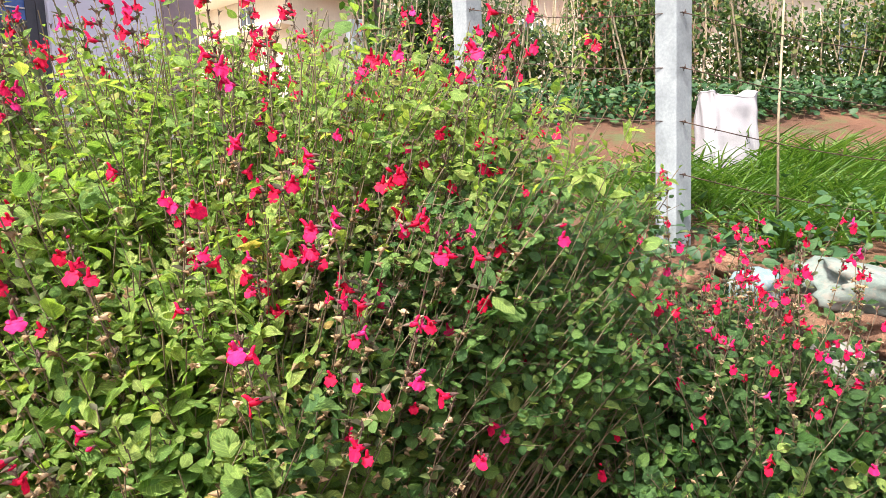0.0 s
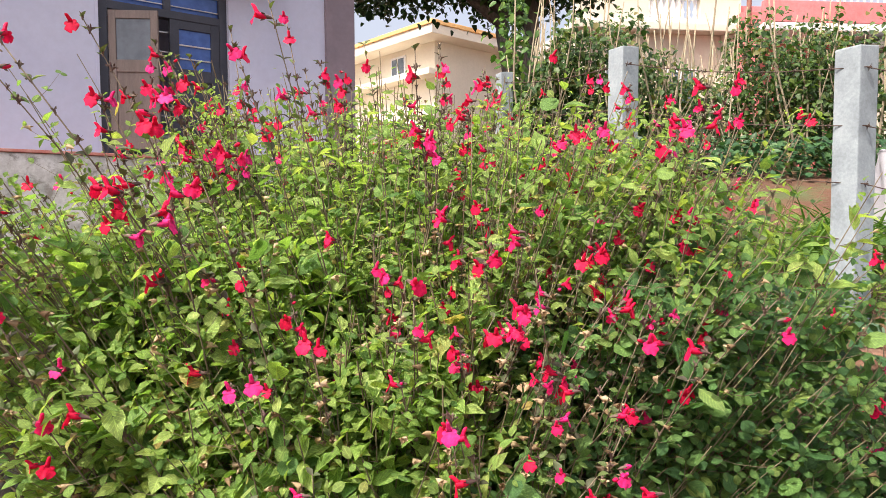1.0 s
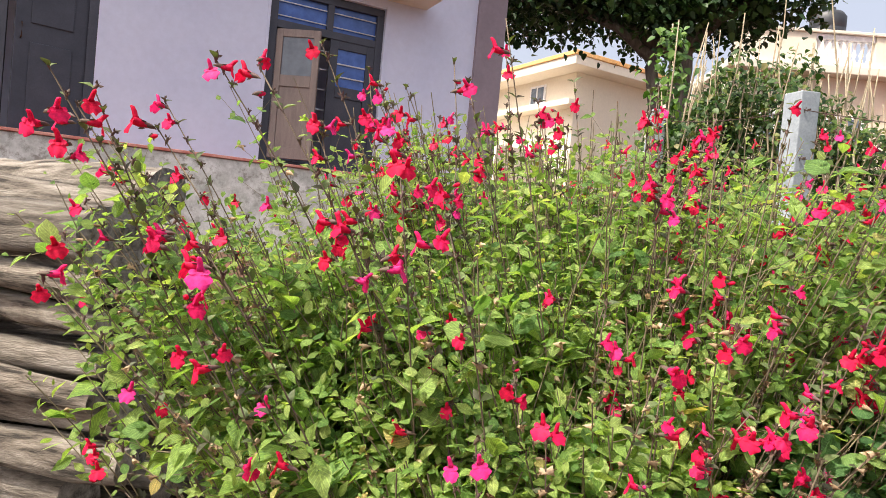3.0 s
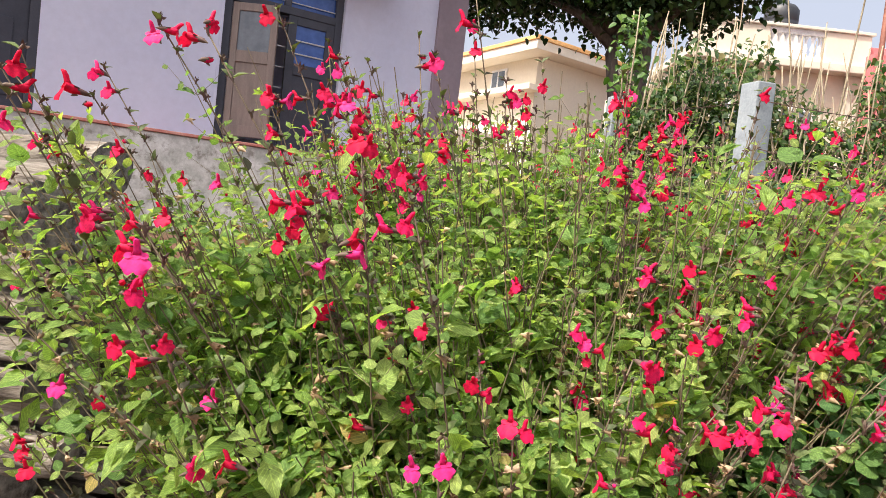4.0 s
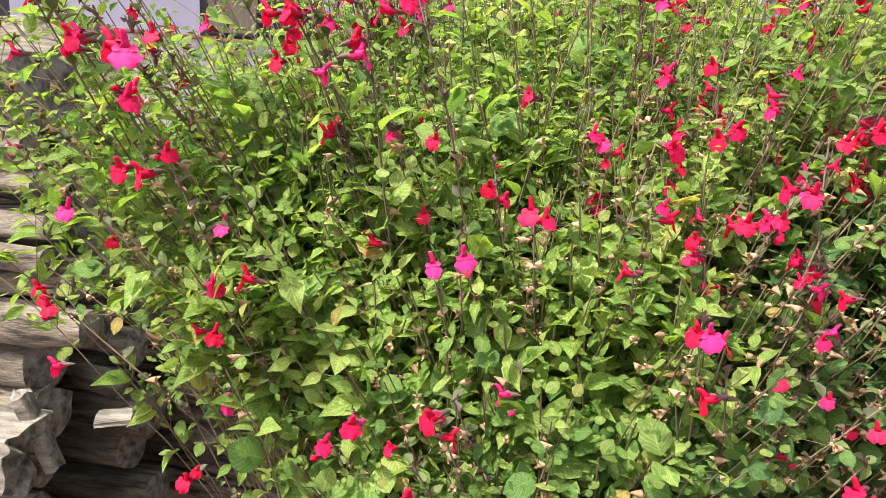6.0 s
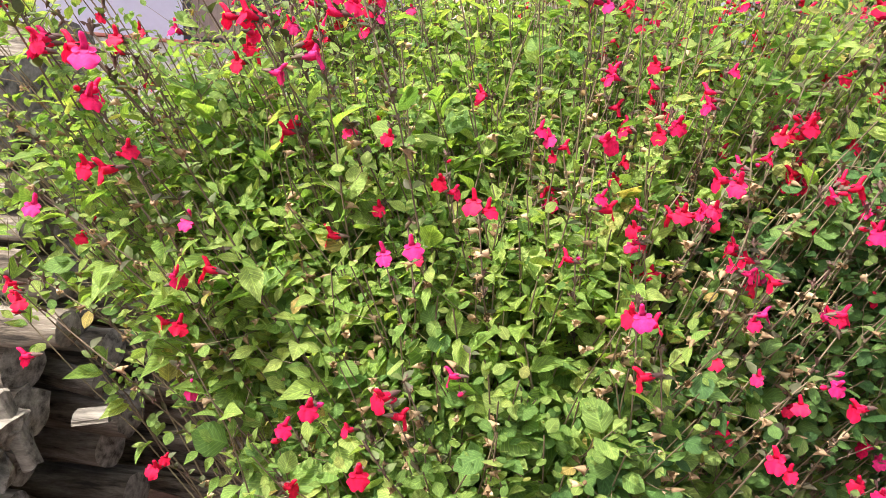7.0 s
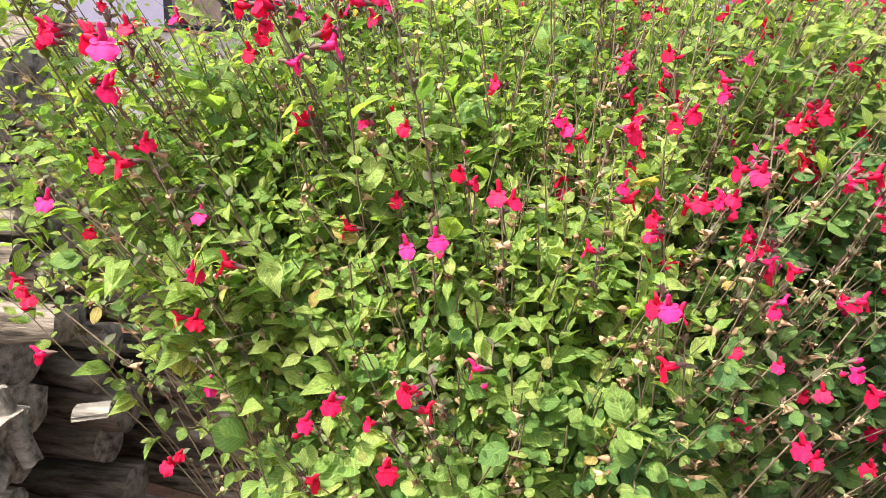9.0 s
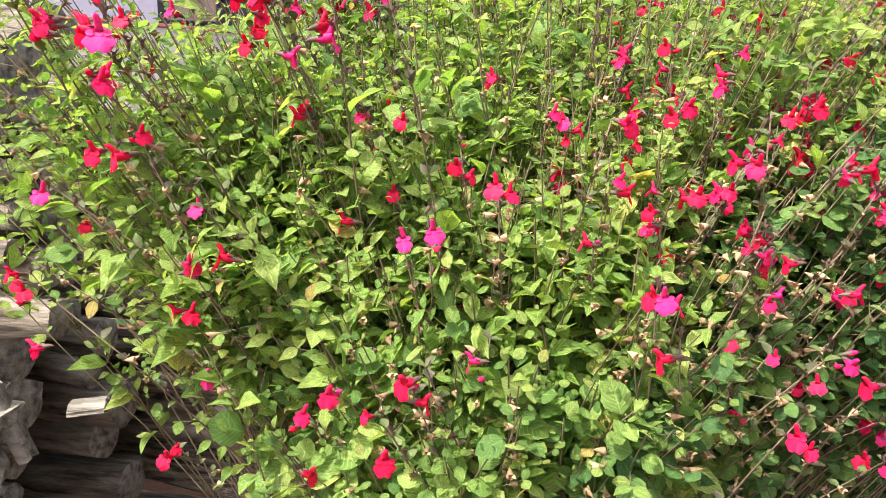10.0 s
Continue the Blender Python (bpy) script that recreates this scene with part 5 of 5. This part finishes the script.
                    for _ in range(rng.choice((0, 1, 1, 2, 2))):
                        j = at + out * rng.uniform(0.003, 0.014) + ahead * rng.uniform(0, 0.016)
                        self.leaf(j, axis + np.array((rng.gauss(0, 0.6), rng.gauss(0, 0.6), rng.gauss(0.1, 0.5))), up + np.array((rng.gauss(0, 0.4), rng.gauss(0, 0.4), 0)), big * fade * rng.uniform(0.007, 0.017), young)
            turn += math.pi / 2
        return p, cum, total

    def blossom(self, at, facing, size=1.0, bud=False):
        size *= 0.9 if at[2] < 1.36 else 1.0
        ob = new("bud" if bud else "flower", BUD if bud else FLOWERS[self.rng.randrange(12)])
        m = matrix_of(at, facing, (self.rng.gauss(0, 0.28), 0, 1), size * self.rng.uniform(0.85, 1.12))
        ob.parent = self.thing
        ob.matrix_parent_inverse = Matrix.Translation(-self.thing.location)
        ob.matrix_basis = m
        cx = new("calyx", CALYX)
        cx.parent = ob

    def withered(self, at):
        r = self.rng
        a = r.uniform(0, 6.3)
        m = frame_of((math.cos(a), math.sin(a), r.uniform(-0.6, 0.3)), (0, 0, 1)) * r.uniform(0.65, 1.0)
        self.dry.add(DRY_V @ m.T + at, DRY_F)

    def bud_case(self, at, way, size):
        """A dark closed calyx on the flowering tip."""
        self.cases.add(SHUT_V @ (frame_of(way, (0, 0, 1)) * size).T + at, SHUT_F)

    def spike(self, at, size=1.0):
        """A flowering tip with an open blossom at the place given."""
        r = self.rng
        at = np.array(at)
        yaw = r.gauss(-0.1, 0.5) if r.random() < 0.62 else r.choice((-1, -1, 1)) * r.uniform(0.7, 1.7)
        facing = np.array((math.sin(yaw), -math.cos(yaw), r.uniform(-0.35, 0.2)))
        root = at - facing / np.linalg.norm(facing) * 0.011 * size
        over = r.choice((0.0, 0.006, 0.014, 0.03))
        tip = root + np.array((r.gauss(0, 0.003), r.uniform(0, 0.006), over))
        p, cum, total = self.shoot(tip, 0.22 if at[0] < -0.2 and at[2] < 1.3 else 0.36, bare=r.uniform(0.06, 0.14), girth=0.00075, own=True)

        def down(d):
            return np.array([np.interp(total - d, cum, p[:, i]) for i in range(3)])

        self.blossom(root, facing, size)
        for _ in range(r.choice((0, 0, 1, 1, 2))):
            yaw2 = yaw + r.choice((-1, 1)) * r.uniform(0.6, 1.9)
            f2 = np.array((math.sin(yaw2), -math.cos(yaw2), r.uniform(-0.2, 0.3)))
            up = np.array((0, 0, r.uniform(-0.012, 0.012)))
            if r.random() < 0.6:
                self.blossom(root + up, f2, size * r.uniform(0.8, 0.95))
            else:
                self.blossom(root + up, f2, size * r.uniform(0.7, 1.0), bud=True)
        if at[2] > 1.40 and r.random() < 0.4:  # a second whorl lower down
            yaw3 = yaw + r.uniform(-1.6, 1.6)
            self.blossom(down(r.uniform(0.022, 0.04)), np.array((math.sin(yaw3), -math.cos(yaw3), r.uniform(-0.3, 0.3))), size * 0.9)
        # whorls of dark closed calyces with small bracts, crowded at the tip
        d, w = 0.001, r.uniform(0, 3.1)
        while d < 0.11:
            q = down(d)
            for sgn in (0, math.pi):
                if r.random() < 0.62:
                    way = (math.cos(w + sgn), math.sin(w + sgn), r.uniform(0.8, 2.4))
                    if q[2] < 1.38 and d > 0.03 and r.random() < 0.6:
                        self.withered(q)
                    else:
                        self.bud_case(q, way, r.uniform(0.5, 0.85))
                if r.random() < 0.55:
                    add_leaf(self.bracts, SMALL[1], q, (math.cos(w + sgn + 0.4), math.sin(w + sgn + 0.4), r.uniform(0.4, 1.5)), (0, -0.4, 1), r.uniform(0.006, 0.012))
            w += math.pi / 2
            d += r.uniform(0.010, 0.026)

    def spent(self, at):
        """A finished tip that carries only papery calyces."""
        r = self.rng
        p, cum, total = self.shoot(at, 0.26, bare=r.uniform(0.05, 0.11), girth=0.0007)
        for _ in range(r.randrange(3, 8)):
            self.withered(np.array([np.interp(total - r.uniform(0.0, 0.10), cum, p[:, i]) for i in range(3)]))

    def finish(self):
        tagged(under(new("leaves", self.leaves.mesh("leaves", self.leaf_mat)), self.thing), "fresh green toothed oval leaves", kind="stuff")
        if self.fresh:
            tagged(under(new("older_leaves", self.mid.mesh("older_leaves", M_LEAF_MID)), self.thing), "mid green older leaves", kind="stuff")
            tagged(under(new("young_leaves", self.young.mesh("young_leaves", M_YOUNG_LIT)), self.thing), "pale yellow-green young leaves", kind="stuff")
        tagged(under(new("bracts", self.bracts.mesh("bracts", M_BRACT)), self.thing), "small purplish green bracts", kind="stuff")
        tagged(under(new("closed_calyces", self.cases.mesh("closed_calyces", M_CALYX)), self.thing), "dark purple-green closed calyces", kind="stuff")
        tagged(under(new("stems", self.stems.mesh("stems", M_TWIG)), self.thing), "thin brown woody stems", kind="stuff")
        tagged(under(new("dry_calyces", self.dry.mesh("dry_calyces", M_DRY)), self.thing), "papery tan spent calyces", kind="stuff")


def front_y(x, z):
    """How near the leaves of the main bush come at a place."""
    y = 0.455 + 0.30 * max(0.0, (z - 1.08) / 0.42) ** 2
    under_z = 1.0 + 0.72 * min(0.18, max(0.0, x + 0.10)) + 0.75 * max(0.0, x - 0.08)
    return y + 0.55 * max(0.0, x - 0.13) + 0.45 * max(0.0, -0.24 - x) + 1.15 * max(0.0, under_z - z)


def main_bush():
    near = lambda p: -0.28 < p[0] < 0.20 and p[1] < 0.56 and p[2] > 1.05
    b = Bush("salvia_bush", (0.02, 0.85, 0.45), 0.07, "tall leafy salvia bush full of red and magenta blossoms", M_LEAF, 1, near)
    r = b.rng
    # leafy front face
    for _ in range(620):
        x = r.uniform(-0.42, 0.48)
        z = r.uniform(0.86, 1.40) - 0.25 * max(0.0, abs(x - 0.03) - 0.33)
        if x < -0.14 and z < 1.16 + 0.5 * (-0.14 - x):
            continue  # the flanks are open underneath
        if x > 0.02 and z < 1.13 + 0.6 * (x - 0.1) and r.random() < 0.9:
            continue
        y = front_y(x, z) + abs(r.gauss(0, 0.06)) + 0.012
        b.shoot((x, y, z), r.uniform(0.14, 0.30) * (0.6 if x < -0.2 else 1.0))
    for _ in range(170):
        x, z = r.uniform(-0.18, 0.10), r.uniform(1.02, 1.34)
        if z < 1.02 + 1.2 * max(0.0, -0.08 - x):
            continue
        b.shoot((x, front_y(x, z) + abs(r.gauss(0, 0.05)) + 0.01, z), r.uniform(0.14, 0.26))
    # rounded top, rising to the back
    for _ in range(290):
        x, y = r.uniform(-0.46, 0.50), r.uniform(0.60, 1.25)
        z = 1.30 + 0.20 * min(1.0, (y - 0.5) / 0.4) - 0.5 * max(0.0, abs(x - 0.02) - 0.36) + r.gauss(0, 0.03)
        if y < front_y(x, z):
            y = front_y(x, z) + 0.02
        b.shoot((x, y, z), r.uniform(0.12, 0.24), girth=0.0007, big=0.85)
    for group in (TALL_LEFT, TALL_RIGHT, LOW_LEFT, LOW_MIDDLE, LOW_FAR):
        for x, y, z in group:
            b.spike((x / 100, y / 100, z / 100))
    # blossoms further back, and bare shoots over the top
    for _ in range(66):
        x, y = r.uniform(-0.30, 0.46), r.uniform(0.72, 1.15)
        b.spike((x, y, 1.45 + 0.16 * r.random() * min(1.0, (y - 0.4) / 0.5)), 0.9)
    for _ in range(34):
        x, z = r.uniform(0.06, 0.50), r.uniform(1.15, 1.42)
        b.spike((x, front_y(x, z) + r.uniform(0.02, 0.14), z), 0.95)
    for _ in range(44):
        x, z = r.uniform(-0.12, 0.46), r.uniform(1.14, 1.42)
        b.spike((x, front_y(x, z) + r.uniform(-0.015, 0.03), z), 0.85)
    for _ in range(14):
        x, y = r.uniform(-0.46, -0.14), r.uniform(0.52, 0.85)
        b.spike((x, y, r.uniform(1.38, 1.50)), 0.95)
    for _ in range(26):
        x, y = r.uniform(-0.30, 0.40), r.uniform(0.62, 1.10)
        b.spike((x, y, 1.40 + 0.16 * min(1.0, (y - 0.45) / 0.4) + r.uniform(-0.05, 0.05)), 0.92)
    for _ in range(120):  # leafy right shoulder
        x = r.uniform(0.22, 0.54)
        b.shoot((x, 0.60 + 0.28 * max(0.0, x - 0.28) + abs(r.gauss(0, 0.04)), r.uniform(1.15, 1.38)), r.uniform(0.13, 0.22), big=0.85)
    for _ in range(70):  # shaded right flank
        b.shoot((r.uniform(0.17, 0.52), r.uniform(0.72, 1.0), r.uniform(0.86, 1.18)), r.uniform(0.14, 0.28))
    for _ in range(170):  # the bush runs on to its lower neighbour
        x = r.uniform(0.36, 0.68)
        b.shoot((x, r.uniform(0.78, 1.25), r.uniform(1.0, 1.38) - 0.25 * max(0.0, x - 0.5)), r.uniform(0.14, 0.28))
    for _ in range(110):
        x, z = r.uniform(-0.27, 0.06), r.uniform(1.24, 1.43)
        b.shoot((x, front_y(x, z) + abs(r.gauss(0, 0.03)) + 0.01, z), r.uniform(0.12, 0.22))
    for _ in range(95):  # the sunny shoulder over the firewood
        x, z = r.uniform(-0.30, -0.04), r.uniform(1.17, 1.42)
        b.shoot((x, 0.535 + 0.25 * max(0.0, z - 1.25) + abs(r.gauss(0, 0.04)), z), r.uniform(0.12, 0.22))
    for _ in range(48):  # thin splayed shoots over the firewood
        x = r.uniform(-0.54, -0.26)
        b.shoot((x, r.uniform(0.54, 0.78), r.uniform(1.22, 1.42)), r.uniform(0.09, 0.17), bare=r.uniform(0.0, 0.02))
    for _ in range(190):  # airy young shoots stand over the leafy top
        x = r.uniform(-0.28, 0.46)
        y = r.uniform(0.70, 1.12) if x < 0.16 else r.uniform(0.62, 0.86)
        z = 1.47 + 0.10 * min(1.0, (y - 0.65) / 0.3) + r.gauss(0, 0.025) - 0.12 * max(0.0, x - 0.16)
        b.shoot((x, y, z), r.uniform(0.14, 0.24), bare=r.uniform(0.0, 0.02), girth=0.0007, big=0.95)
    for _ in range(16):  # tall leafy shoots at the firewood side
        b.shoot((r.uniform(-0.52, -0.32), r.uniform(0.56, 0.74), r.uniform(1.40, 1.50)), r.uniform(0.10, 0.18), girth=0.0008)
    for _ in range(70):
        x, y = r.uniform(-0.44, 0.42), r.uniform(0.52, 1.15)
        z = 1.40 + 0.16 * min(1.0, (y - 0.45) / 0.4) + r.uniform(-0.04, 0.06)
        b.shoot((x, y, z), 0.24, bare=r.uniform(0.0, 0.05), girth=0.0007, big=0.75)
    for _ in range(170):  # finished tips
        x, z = r.uniform(-0.32, 0.36), r.uniform(1.04, 1.42)
        if x < -0.16 and z < 1.24:
            continue
        b.spent((x, front_y(x, z) + r.uniform(-0.01, 0.06), z))
    b.finish()


def low_bush():
    # the leaf colour here already carries shade
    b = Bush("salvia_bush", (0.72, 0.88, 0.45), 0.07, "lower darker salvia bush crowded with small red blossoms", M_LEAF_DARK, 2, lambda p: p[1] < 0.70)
    r = b.rng
    for _ in range(310):
        x = r.uniform(0.46, 1.10)
        z = r.uniform(0.74, 1.20) - 0.35 * max(0.0, x - 0.72)
        y = 0.62 + 0.30 * max(0.0, (z - 0.95) / 0.25) ** 2 * 0.6 + abs(r.gauss(0, 0.08))
        b.shoot((x, y, z), r.uniform(0.14, 0.30), big=0.95)
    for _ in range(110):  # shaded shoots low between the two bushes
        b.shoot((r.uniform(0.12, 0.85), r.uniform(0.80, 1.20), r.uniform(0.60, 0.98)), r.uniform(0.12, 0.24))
    for x, y, z in RIGHT:
        b.spike((x / 100, y / 100, z / 100), 0.92)
    for _ in range(60):
        x = r.uniform(0.52, 0.86)
        b.spike((x, r.uniform(0.72, 0.98), r.uniform(1.08, 1.28)), 0.9)
    for _ in range(50):
        x = r.uniform(0.55, 0.98)
        b.spike((x, r.uniform(0.64, 0.90), r.uniform(0.96, 1.20)), 0.88)
    b.finish()


main_bush()
low_bush()
